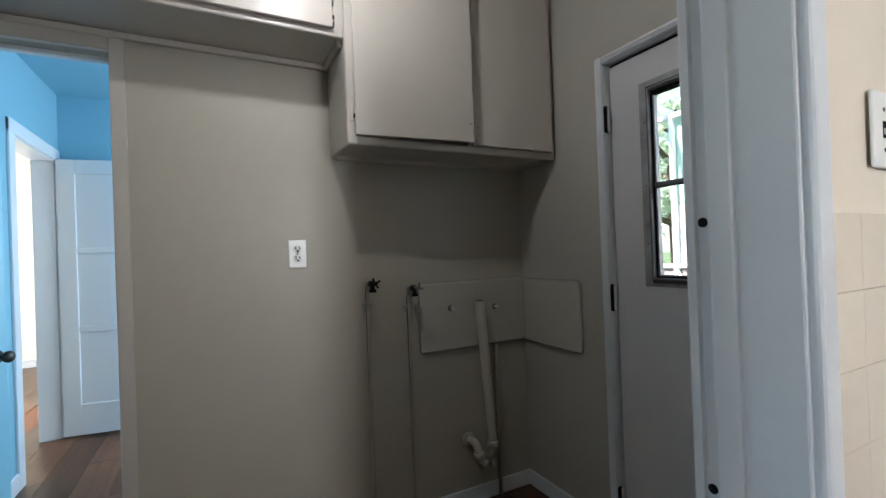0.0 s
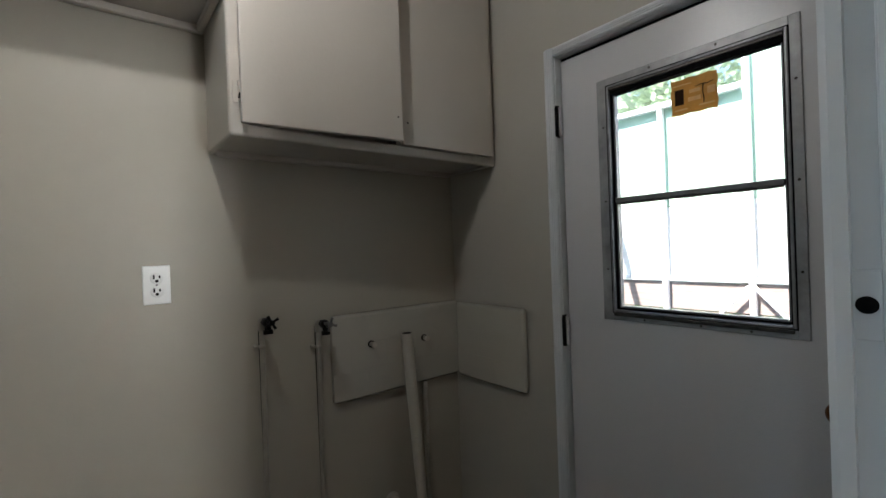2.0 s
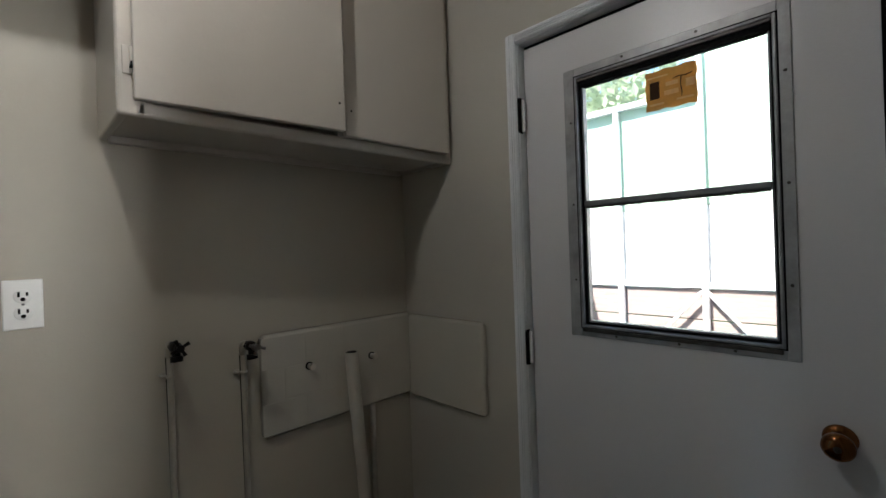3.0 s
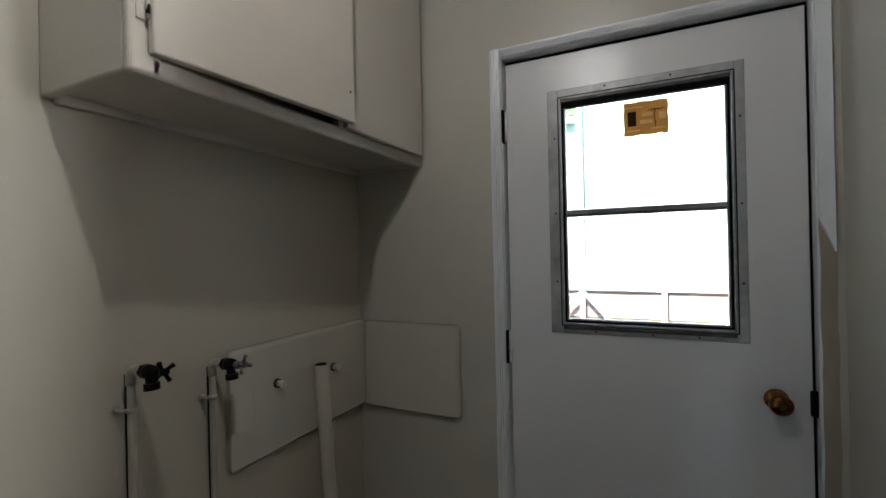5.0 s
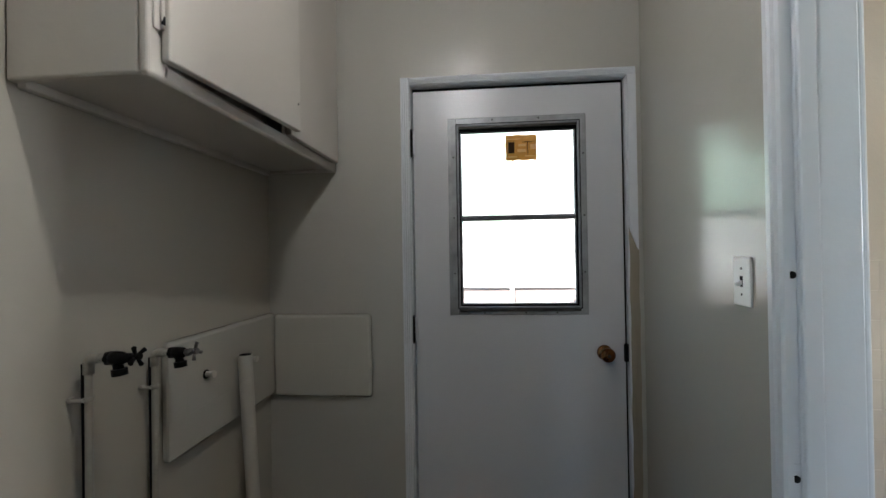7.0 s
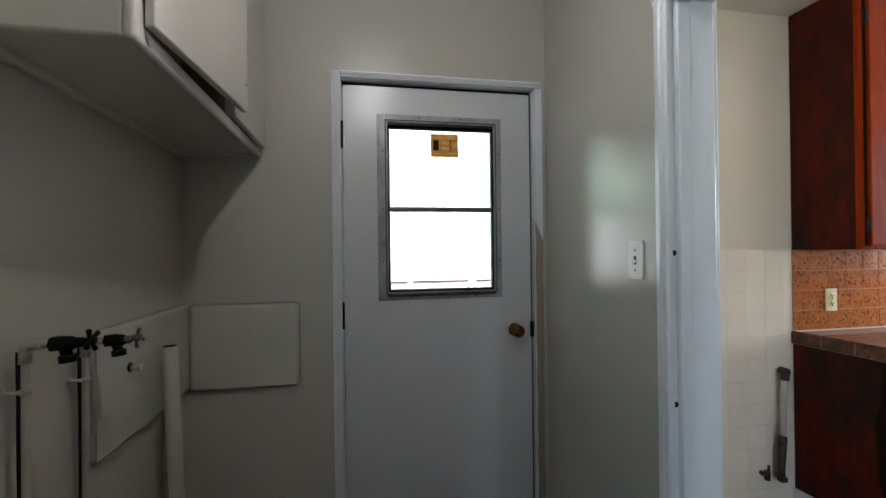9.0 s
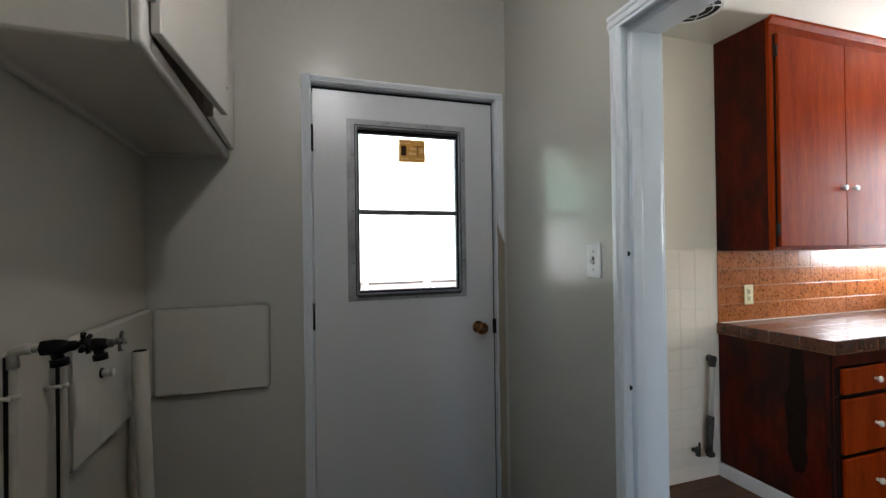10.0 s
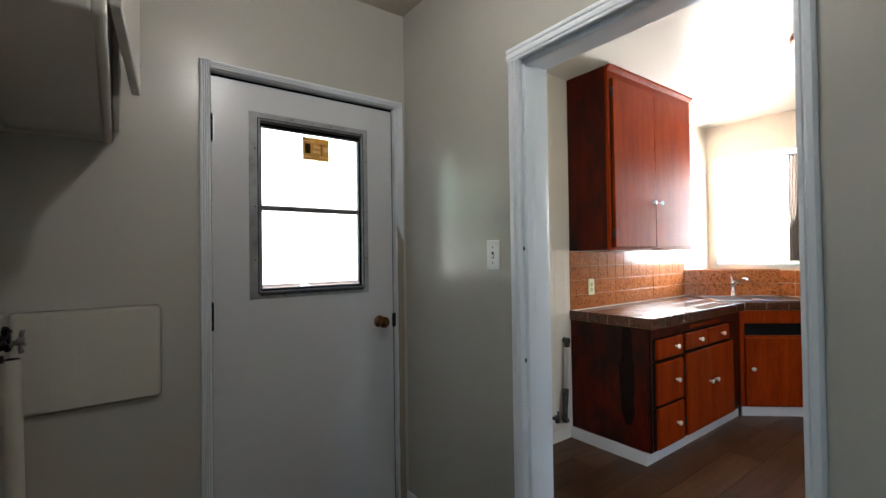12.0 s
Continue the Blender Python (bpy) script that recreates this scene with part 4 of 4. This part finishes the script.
for k in range(48):
    a = 2 * math.pi * k / 48
    ca, sa = math.cos(a), math.sin(a)
    wob = 1 + 0.35 * noise.noise((ca * 1.7, sa * 2.6, 4.0)) + 0.12 * noise.noise((ca * 5, sa * 9, 1.0))
    half = 0.046 if sa < 0.2 else 0.038
    stain.append((1.058 + half * math.copysign(abs(ca) ** 0.55, ca) * wob, min(0.794, 0.505 + 0.30 * math.copysign(abs(sa) ** 0.8, sa))))
part("burn_stain", prism(stain, -0.866, -0.8642, "y"), STAIN_SHADE, kb, "long dark drip stain")
# Black sheet close behind the frame, in place of a shaded inside.
part("carcass_back", boxes((CFX + 0.03, CFX + 0.035, -2.16, -0.886, 0.08, 0.79)), SLOT, kb, "black sheet standing in for the shaded cabinet inside")
part("pull_board", rbox(CFX - 0.006, CFX + 0.01, -1.80, -1.36, 0.752, 0.772, 0.003), REDWOOD, kb, "edge of a pull-out board")
for y0, y1, z0, z1 in ((-0.925, -1.235, 0.612, 0.728), (-0.925, -1.235, 0.342, 0.590), (-0.925, -1.235, 0.085, 0.322)):
    kdoor(kb, CFX - 0.002, y0, y1, z0, z1, (y0 + y1) / 2 - 0.06, (z0 + z1) / 2, "drawer")
for y0, y1 in ((-1.282, -1.575), (-1.600, -1.925)):
    kdoor(kb, CFX - 0.002, y0, y1, 0.622, 0.728, (y0 + y1) / 2 - 0.03, 0.675, "drawer")
kdoor(kb, CFX - 0.002, -1.282, -1.632, 0.085, 0.600, -1.592, 0.375)
kdoor(kb, CFX - 0.002, -1.636, -1.985, 0.085, 0.600, -1.678, 0.375)
# Black strips beside drawers and doors, in place of their gap shade.
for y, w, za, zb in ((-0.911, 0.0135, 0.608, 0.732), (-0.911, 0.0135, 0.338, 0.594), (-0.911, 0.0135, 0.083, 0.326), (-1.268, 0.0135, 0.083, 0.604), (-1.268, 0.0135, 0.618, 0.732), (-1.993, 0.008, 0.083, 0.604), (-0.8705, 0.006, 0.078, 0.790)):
    part("soiled_edge", rbox(CFX - 0.0035, CFX + 0.002, y - w, y + w, za, zb, 0.001, 1), STAIN_SHADE, kb, "black strip that stands in for the frame's gap shade")
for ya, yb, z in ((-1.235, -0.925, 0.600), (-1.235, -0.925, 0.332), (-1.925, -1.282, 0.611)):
    part("soiled_edge", rbox(CFX - 0.0035, CFX + 0.002, ya, yb, z - 0.006, z + 0.006, 0.001, 1), STAIN_SHADE, kb, "black strip that stands in for the frame's gap shade")
for zz in (0.18, 0.50):
    for yy in (-1.279, -1.989):
        part("hinge", rbox(CFX - 0.012, CFX, yy - 0.006, yy + 0.006, zz - 0.03, zz + 0.03, 0.002), DARKMETAL, kb, "dark hinge")
toe = joined(rbox(CFX + 0.020, CFX + 0.034, -2.158, -0.852, 0, 0.074, 0.002), rbox(CFX + 0.034, KE - 0.002, -0.866, -0.852, 0, 0.074, 0.002))
tagged(part("toe_board", toe, TRIM), "white painted toe board round the base cabinets", "baseboard", kind="structure")

# diagonal sink cabinet
DA, DB = Vector((CFX, -2.160, 0)), Vector((0.500, -2.640, 0))
dv = (DB - DA).normalized()
dl = (DB - DA).length
ks = thing("sink_cabinet", "red-stained diagonal corner sink cabinet with a dark vent slot", "base cabinet")
ks.matrix_world = Matrix.Translation(DA) @ Matrix.Rotation(math.atan2(dv.y, dv.x), 4, "Z")
part("face_frame", joined(rbox(0, 0.035, 0, 0.02, 0.075, 0.796, 0.002), rbox(dl - 0.10, dl, 0, 0.02, 0.075, 0.796, 0.002), rbox(0.035, dl - 0.10, 0, 0.02, 0.70, 0.796, 0.002), rbox(0.035, dl - 0.10, 0, 0.02, 0.588, 0.61, 0.002), rbox(0.035, dl - 0.10, 0, 0.02, 0.075, 0.10, 0.002)), REDWOOD, ks)
# Black sheet behind the slot, in place of its inner shade.
part("slot_back", boxes((0.03, dl - 0.09, 0.04, 0.045, 0.08, 0.79)), SLOT, ks, "black sheet standing in for shade inside the slot")
sd = part("cabinet_door", rbox(0.028, dl - 0.105, -0.020, -0.002, 0.088, 0.592, 0.005, 3), REDWOOD, ks)
part("knob", lathe([(0.008, 0), (0.0075, 0.010), (0.013, 0.015), (0.0155, 0.022), (0.012, 0.028), (0, 0.030)], 16, pose(0.075, -0.020, 0.365, 90, 0, 0)), KNOBW, sd, "white ceramic knob")
for zz in (0.17, 0.50):
    part("hinge", rbox(dl - 0.108, dl - 0.096, -0.012, 0, zz - 0.03, zz + 0.03, 0.002), DARKMETAL, ks, "dark hinge")
tw = joined(rbox(0.012, dl + 0.05, 0.018, 0.032, 0, 0.074, 0.002))
t2 = part("toe_board", tw, TRIM)
t2.matrix_world = ks.matrix_world.copy()
tagged(t2, "white painted toe board below the sink cabinet", "baseboard", kind="structure")
part("side_run", rbox(dl - 0.002, dl + 0.9, 0.0, 0.02, 0.075, 0.796, 0.002), REDWOOD, ks)

# worktop: slab with tiled face and edge
CT = 0.858
WT = [(0.890, -0.856), (KE - 0.001, -0.856), (KE - 0.001, KS + 0.001), (-0.30, KS + 0.001), (-0.30, -2.66), (0.478, -2.66), (0.890, -2.185)]
top = thing("worktop", "speckled brown tiled kitchen worktop with a thick edge", "worktop")
part("core", prism(WT, 0.798, CT - 0.006), GROUT, top)
edge_len = [((0.890, -0.856), (KE, -0.856)), ((0.890, -2.185), (0.890, -0.856)), ((0.478, -2.66), (0.890, -2.185)), ((-0.30, -2.66), (0.478, -2.66))]
for (ax, ay), (bx, by) in edge_len:
    d = Vector((bx - ax, by - ay, 0))
    n = max(2, round(d.length / 0.152))
    step = d.length / n
    me = mesh_of(rbox(0.0015, step - 0.0015, -0.009, 0.001, -0.058, 0.003, 0.004, 2), CLAYTOP, "edge_tile")
    for k in range(n):
        o = new("edge_tile", me)
        o.parent = top
        o.matrix_local = Matrix.Translation((ax, ay, CT)) @ Matrix.Rotation(math.atan2(d.y, d.x), 4, "Z") @ Matrix.Translation((k * step, 0, 0))
tt = mesh_of(rbox(-0.0742, 0.0742, -0.0742, 0.0742, -0.007, 0.0, 0.0018, 1), CLAYTOP, "top_tile")
for i in range(12):
    for j in range(15):
        x, y = 0.968 + 0.1515 * i - 0.1515 * 8, -0.936 - 0.1515 * j
        inside = (y > -2.2 and 0.95 < x < 1.40) or (y < -2.2 and x + 0.07 < 1.472 and (x - 0.890) * 0.755 - (y + 2.185) * -0.655 > 0.16)
        sink_zone = y < -2.25 and abs((x - 1.02) * 0.755 + (y + 2.60) * -0.655) < 0.30 and y > -2.95 and x > 0.6
        if inside and not sink_zone and y > KS + 0.07:
            o = new("top_tile", tt)
            o.parent, o.location = top, (x, y, CT)
part("sink_deck", prism([(0.905, -2.235), (1.395, -2.235), (1.395, -2.53), (0.93, -2.93), (0.50, -2.93), (0.50, -2.655)], CT - 0.007, CT - 0.002), CLAYTOP, top, "speckled tile field round the sink")

sink = thing("sink", "stainless steel corner sink let into the worktop", "sink")
sink.matrix_world = Matrix.Translation((0.995, -2.545, CT)) @ Matrix.Rotation(math.atan2(dv.y, dv.x), 4, "Z")
rim = joined(*[rbox(*b, 0.004, 3) for b in ((-0.36, 0.36, -0.235, -0.195, -0.004, 0.009), (-0.36, 0.36, 0.155, 0.235, -0.004, 0.009), (-0.36, -0.32, -0.195, 0.155, -0.004, 0.009), (0.32, 0.36, -0.195, 0.155, -0.004, 0.009), (-0.02, 0.02, -0.195, 0.155, -0.004, 0.008))])
part("rim", rim, STEEL, sink)
# Bowls are flat plates; their shade is put into the dark metal.
part("bowl", boxes((-0.32, -0.02, -0.195, 0.155, -0.002, 0.0005)), DARKMETAL, sink, "flat dark plate standing in for the shaded bowl")
part("bowl", boxes((0.02, 0.32, -0.195, 0.155, -0.002, 0.0005)), DARKMETAL, sink, "flat dark plate standing in for the shaded bowl")
fau = thing("kitchen_faucet", "chrome single-lever kitchen faucet with a short spout", "faucet", (1.175, -2.735, CT + 0.009))
part("base", lathe([(0.028, 0), (0.028, 0.008), (0.022, 0.014), (0.020, 0.085), (0.022, 0.09), (0.022, 0.115), (0.016, 0.128), (0, 0.130)], 22), CHROME, fau)
part("spout", tube([(0, 0, 0.07), (-0.05, 0.030, 0.115), (-0.10, 0.060, 0.142), (-0.135, 0.080, 0.145), (-0.150, 0.088, 0.128)], [0.014, 0.013, 0.012, 0.012, 0.011], 14), CHROME, fau)
part("lever", tube([(0, 0, 0.122), (0.012, -0.008, 0.15), (0.020, -0.016, 0.172)], [0.010, 0.008, 0.007], 12), CHROME, fau)

# splash ledge behind the sink
LA, LB = Vector((KE, -2.486, 0)), Vector((0.905, KS, 0))
lv = (LB - LA).normalized()
ledge = thing("splash_ledge", "speckled terracotta tiled ledge behind the corner sink", "splash ledge")
part("core", prism([(KE - 0.001, -2.490), (0.909, KS + 0.001), (KE - 0.001, KS + 0.001)], CT, 1.078), TGROUT, ledge)
LL = (LB - LA).length
n = 2
me = mesh_of(rbox(0.0015, LL / n - 0.0015, -0.008, 0.001, 0.0015, 0.1085, 0.003, 1), CLAY, "ledge_tile")
for i in range(n):
    for j in range(2):
        o = new("ledge_tile", me)
        o.parent = ledge
        o.matrix_local = Matrix.Translation((LA.x, LA.y, CT + 0.11 * j)) @ Matrix.Rotation(math.atan2(lv.y, lv.x), 4, "Z") @ Matrix.Translation((i * LL / n, 0, 0))
part("ledge_top", prism([(KE - 0.001, -2.484), (0.902, KS + 0.001), (KE - 0.001, KS + 0.001)], 1.078, 1.086), CLAY, ledge)
sp2 = thing("sink_splash", "speckled terracotta tile splash below the window", "splash tiles")
me = mesh_of(rbox(0.0015, 0.1065, 0, 0.009, 0.0015, 0.1085, 0.003, 1), CLAY, "splash_tile")
for i in range(11):
    for j in range(2):
        o = new("splash_tile", me)
        o.parent, o.location = sp2, (0.905 - 0.108 * (i + 1), KS, CT + 0.11 * j)

# window over the sink
kw = thing("window_kitchen", "white kitchen window blown bright by daylight", "window", kind="structure")
part("window_frame", joined(rbox(KWX0, KWX1, KS - 0.14, KS + 0.006, KWZ0, KWZ0 + 0.03, 0.004), rbox(KWX0, KWX1, KS - 0.14, KS + 0.006, KWZ1 - 0.03, KWZ1, 0.004), rbox(KWX0, KWX0 + 0.03, KS - 0.14, KS + 0.006, KWZ0, KWZ1, 0.004),
     rbox(KWX1 - 0.03, KWX1, KS - 0.14, KS + 0.006, KWZ0, KWZ1, 0.004)), TRIM, kw)
for a, b in ((KWZ0 + 0.03, KWZ1 - 0.03),):
    g = part("pane", boxes((KWX0 + 0.03, KWX1 - 0.03, KS - 0.055, KS - 0.050, a, b)), GLASS, kw)
    g.visible_shadow = False
rod = thing("curtain_rod", "thin metal curtain rod with an end bracket", "curtain rod", (0.825, KS + 0.06, 2.055))
part("rod", tube([(0, 0, 0), (-0.30, 0, 0)], 0.006, 10), ALU, rod)
part("bracket", joined(tube([(-0.012, 0, 0), (-0.012, -0.058, 0)], 0.005, 8), tube([(0, 0, 0), (0.012, 0, 0)], 0.010, 12)), ALU, rod)
part("bracket", tube([(-0.29, 0, 0), (-0.29, -0.058, 0)], 0.005, 8), ALU, rod)
cur = bmesh.new()
rows_, cols_ = 26, 44
vs = []
for i in range(rows_ + 1):
    f = i / rows_
    wd = 0.17 - 0.05 * math.sin(f * math.pi * 0.9)
    vs.append([cur.verts.new((-wd * k / cols_, 0.016 * math.sin(k * 0.95 + 0.6 * f) * (0.6 + 0.5 * f), -0.89 * f - 0.008)) for k in range(cols_ + 1)])
for i in range(rows_):
    for k in range(cols_):
        cur.faces.new((vs[i][k], vs[i][k + 1], vs[i + 1][k + 1], vs[i + 1][k])).smooth = True
bmesh.ops.solidify(cur, geom=cur.faces[:], thickness=0.0015)
ct = part("curtain", cur, CLOTH)
ct.location = (0.81, KS + 0.066, 2.058)
tagged(ct, "pale cloth curtain gathered on a rod", "curtain")

# ceiling vent and lamp
vent = thing("ceiling_vent", "round white ceiling fan grille with curved dark slots", "ceiling vent", (1.215, -0.455, HK))
part("rim", lathe([(0.128, 0), (0.127, -0.005), (0.118, -0.009), (0.108, -0.008), (0.106, -0.003)], 40), PLATE, vent)
part("backing", lathe([(0.106, -0.003), (0.106, -0.005), (0, -0.005)], 32), SLOT, vent, "black disc standing in for shade behind the slots")
part("hub", lathe([(0.044, -0.004), (0.043, -0.007), (0.036, -0.009), (0, -0.0095)], 28), PLATE, vent)
part("mid_ring", lathe([(0.0750, -0.004), (0.0755, -0.007), (0.0785, -0.007), (0.0790, -0.004)], 36), PLATE, vent)
for k in range(4):
    a = 0.5 + k * math.pi / 2
    part("vane", tube([(0.040 * math.cos(a), 0.040 * math.sin(a), -0.005), (0.075 * math.cos(a + 0.12), 0.075 * math.sin(a + 0.12), -0.005), (0.108 * math.cos(a + 0.3), 0.108 * math.sin(a + 0.3), -0.005)], [0.0028, 0.0030, 0.0032], 8), PLATE, vent)
sm = thing("ceiling_cover", "small white cover plate on the kitchen ceiling", "cover plate", (1.03, -0.53, HK))
part("cover", rbox(-0.045, 0.045, -0.025, 0.025, -0.014, 0, 0.005, 3), PLATE, sm)
kl = thing("kitchen_ceiling_light", "flush ceiling light with a brown metal rim, lit", "ceiling light", (0.21, -1.45, HK))
part("rim", lathe([(0.155, 0), (0.165, -0.014), (0.160, -0.034), (0.148, -0.040)], 40), BRASS, kl, "brown metal rim")
part("diffuser", lathe([(0.150, -0.036), (0.125, -0.066), (0.07, -0.086), (0, -0.092)], 40), KLAMP, kl, "lit frosted diffuser")

# gas stub beside the base cabinet
gas = thing("gas_pipe", "white gas riser with dark valve fittings on the wall", "gas pipe", (KE - 0.042, -0.770, 0))
part("riser", tube([(0, 0, 0.655), (0.0, 0.006, 0.56), (0, 0.016, 0.34)], 0.013, 14), PVC, gas)
part("top_fitting", joined(tube(bend((0, 0, 0.63), (0, 0, 0.668), (0.04, -0.02, 0.668), 5, 0.02), 0.019, 14), tube([(-0.012, 0, 0.668), (0.012, 0, 0.668)], 0.022, 12)), DARKMETAL, gas, "dark elbow fitting")
part("lower_valve", joined(tube([(0, 0.016, 0.36), (0, 0.020, 0.34), (0, 0.030, 0.20), (0, 0.034, 0.160)], [0.017, 0.020, 0.017, 0.021], 14), rbox(-0.02, 0.012, 0.010, 0.045, 0.14, 0.165, 0.004)), DARKMETAL, gas, "black valve")
part("side_cock", joined(tube([(0.035, 0.11, 0.175), (0, 0.11, 0.175)], 0.011, 12), tube([(0, 0.11, 0.155), (0, 0.11, 0.20)], 0.014, 12), rbox(-0.012, -0.004, 0.104, 0.116, 0.18, 0.23, 0.002)), DARKMETAL, gas, "small dark gas cock")

# ---- outside the back door ----
structure("ground", boxes((-60, 60, -60, 60, -0.45, -0.16)), GRASS, "dry green yard", "ground")
structure("patio", rbox(1.60, 4.30, -3.5, 6.0, -0.17, -0.05, 0.01), CONCRETE, "pale concrete patio slab", "patio")
pw = thing("patio_enclosure", "white-framed patio screen with sheet panels and low boards", "patio screen", (3.55, 0, -0.05))
for k in range(9):
    part("post", rbox(-0.022, 0.022, -2.0 + 0.56 * k, -1.965 + 0.56 * k, 0, 2.75 if k < 7 else 2.4, 0.004, 1), WHITEWOOD, pw)
part("rail", rbox(0.004, 0.0295, -2.2, 3.2, 1.07, 1.105, 0.003, 1), WHITEWOOD, pw)
part("rail", rbox(-0.025, 0.025, -2.2, 1.42, 2.70, 2.74, 0.004, 1), WHITEWOOD, pw)
part("rail", rbox(-0.025, 0.025, 1.42, 3.2, 2.36, 2.40, 0.004, 1), WHITEWOOD, pw)
for k in range(5):
    part("board", rbox(0.03, 0.05, -2.2, 3.2, 0.02 + 0.21 * k, 0.222 + 0.21 * k, 0.003, 1), PATIOWOOD, pw)
for k in range(0, 8):
    a, b = -1.965 + 0.56 * k, -2.0 + 0.56 * (k + 1)
    part("brace", tube([(-0.03, a, 0.45), (-0.03, b, 1.05)] if k % 2 else [(-0.03, b, 0.45), (-0.03, a, 1.05)], 0.012, 6), WHITEWOOD, pw)
    part("white_panel", rbox(0.032, 0.040, a - 0.017, b + 0.017, 1.10, 2.69 if k < 5 else 1.62, 0.002, 1), WHITEWOOD, pw, "sunlit white sheet panel")
    # Green is put into these sheets so the glossy wall reflects foliage green.
    if k >= 5:
        part("green_panel", rbox(0.032, 0.040, a - 0.017, b + 0.017, 1.625, 2.69 if k < 6 else 2.42, 0.002, 1), SHEET, pw, "pale green plastic sheet added to tint the wall's reflection")
for k in range(4):
    part("rafter", tube([(-1.9, 2.55 + 0.45 * k, 2.72), (0.15, 2.55 + 0.45 * k, 2.42)], 0.028, 6), WHITEWOOD, pw)


def tree(x, y, h, spread, seed):
    random.seed(seed)
    t = thing("tree", "leafy green yard tree beyond the patio", "tree", (x, y, -0.16), "yard trees")
    limbs = [tube([(0, 0, 0), (0.04, 0.03, h * 0.3), (0, 0.06, h * 0.6), (0.05, 0, h * 0.85)], [0.12, 0.10, 0.07, 0.03], 10)]
    for k in range(7):
        a, zz = k * 2.4, h * (0.35 + 0.07 * k)
        limbs.append(tube([(0, 0, zz), (math.cos(a) * spread * 0.4, math.sin(a) * spread * 0.4, zz + 0.3), (math.cos(a) * spread * 0.8, math.sin(a) * spread * 0.8, zz + 0.75)], [0.05, 0.03, 0.012], 7))
    part("trunk", joined(*limbs), BARK, t)
    verts, faces = [], []
    for c in range(95):
        a, r, zz = random.uniform(0, 6.28), spread * math.sqrt(random.random()), h * random.uniform(0.42, 1.08)
        cx, cy, cz = r * math.cos(a), r * math.sin(a), zz
        for l in range(46):
            p = Vector((random.gauss(cx, 0.2), random.gauss(cy, 0.2), random.gauss(cz, 0.16)))
            e = Euler((random.uniform(-0.9, 0.9), random.uniform(-0.9, 0.9), random.uniform(0, 6.28))).to_matrix()
            s = random.uniform(0.06, 0.12)
            k0 = len(verts)
            verts += [p + e @ Vector(v) for v in ((-s, 0, 0), (0, -s * 0.45, 0.01), (s, 0, 0), (0, s * 0.45, 0.01))]
            faces.append((k0, k0 + 1, k0 + 2, k0 + 3))
    me = bpy.data.meshes.new("crown")
    me.from_pydata(verts, [], faces)
    me.materials.append(LEAF)
    c = new("crown", me)
    c.parent = t


tree(5.9, 4.1, 3.9, 1.5, 3)
tree(7.6, 2.6, 3.8, 1.6, 4)
tree(8.4, 5.6, 4.2, 1.8, 6)
# Made-up white building, added so the view through the door glass burns out.
backdrop = thing("white_backdrop", "white block beyond the yard, added as a bright backdrop", "building", (10.5, 0, -0.16))
part("wall", boxes((0, 4, -6, 7, 0, 2.7)), WHITEWOOD, backdrop)
part("roof", prism([(-0.3, 2.7), (4.3, 2.7), (4.3, 2.78), (2.0, 3.5), (-0.3, 2.78)], -6.3, 7.3, "y"), STUCCO, backdrop)

# ---- floor planks ----
PL, PWD = 1.22, 0.182
pm = mesh_of(rbox(-PWD / 2 + 0.0006, PWD / 2 - 0.0006, -PL / 2 + 0.0008, PL / 2 - 0.0008, -0.005, 0.0, 0.0012, 1), PLANK, "plank")
floor_ob = bpy.data.objects["floor"]
random.seed(21)


def planks(x0, x1, y0, y1):
    col = 0
    x = x0 + PWD / 2
    while x < x1 + PWD / 2:
        off = (col * 0.437) % 1.0 * PL
        y = y0 + PL / 2 - off
        while y - PL / 2 < y1:
            o = new("plank", pm)
            o.parent = floor_ob
            o.location = (x, y, 0.0)
            if random.random() < 0.5:
                o.rotation_euler = (0, 0, math.pi)
            y += PL
        x += PWD
        col += 1


planks(-1.45, 1.44, -2.9, 4.2)
planks(-2.9, -1.47, 3.0, 7.1)

# ---- wall tiles in the kitchen ----
TS = 0.1085
cream = mesh_of(rbox(-TS / 2 + 0.0004, TS / 2 - 0.0004, -0.004, 0, -TS / 2 + 0.0004, TS / 2 - 0.0004, 0.0008, 2), CREAMTILE, "tile")
clay = mesh_of(rbox(-TS / 2 + 0.0007, TS / 2 - 0.0007, -0.004, 0, -TS / 2 + 0.0007, TS / 2 - 0.0007, 0.0014, 2), CLAY, "tile")
wke, wkn = bpy.data.objects["wall_kitchen_east"], bpy.data.objects["wall_kitchen_north"]
for r in range(11):
    for c in range(10):
        o = new("tile", cream)
        o.parent, o.rotation_euler = wke, (0, 0, radians(-90))
        o.location = (KE, YK - 0.06 - TS * c - TS * 0.35, 0.078 + TS * (r + 0.5))
    for c in range(6):
        o = new("tile", cream)
        o.parent = wkn
        o.location = (0.762 + TS * c, YK, 0.078 + TS * (r + 0.5))
part("tile_bed", boxes((KE - 0.002, KE, -2.486, -0.866, CT, 1.264)), TGROUT, wke, "brown tile bed")
clay_long = mesh_of(rbox(-TS * 2.5 + 0.0009, TS * 2.5 - 0.0009, -0.004, 0, -TS / 2 + 0.0008, TS / 2 - 0.0008, 0.0014, 2), CLAY, "tile")
for r in range(4):
    for c in range(15 if r > 1 else 3):
        o = new("tile", clay if r > 1 else clay_long)
        o.parent, o.rotation_euler = wke, (0, 0, radians(-90))
        o.location = (KE, -0.921 - (TS * c if r > 1 else TS * (5 * c + 2)), CT + 0.0515 + 0.1 * r)
        o.scale = (1, 1, 0.9)
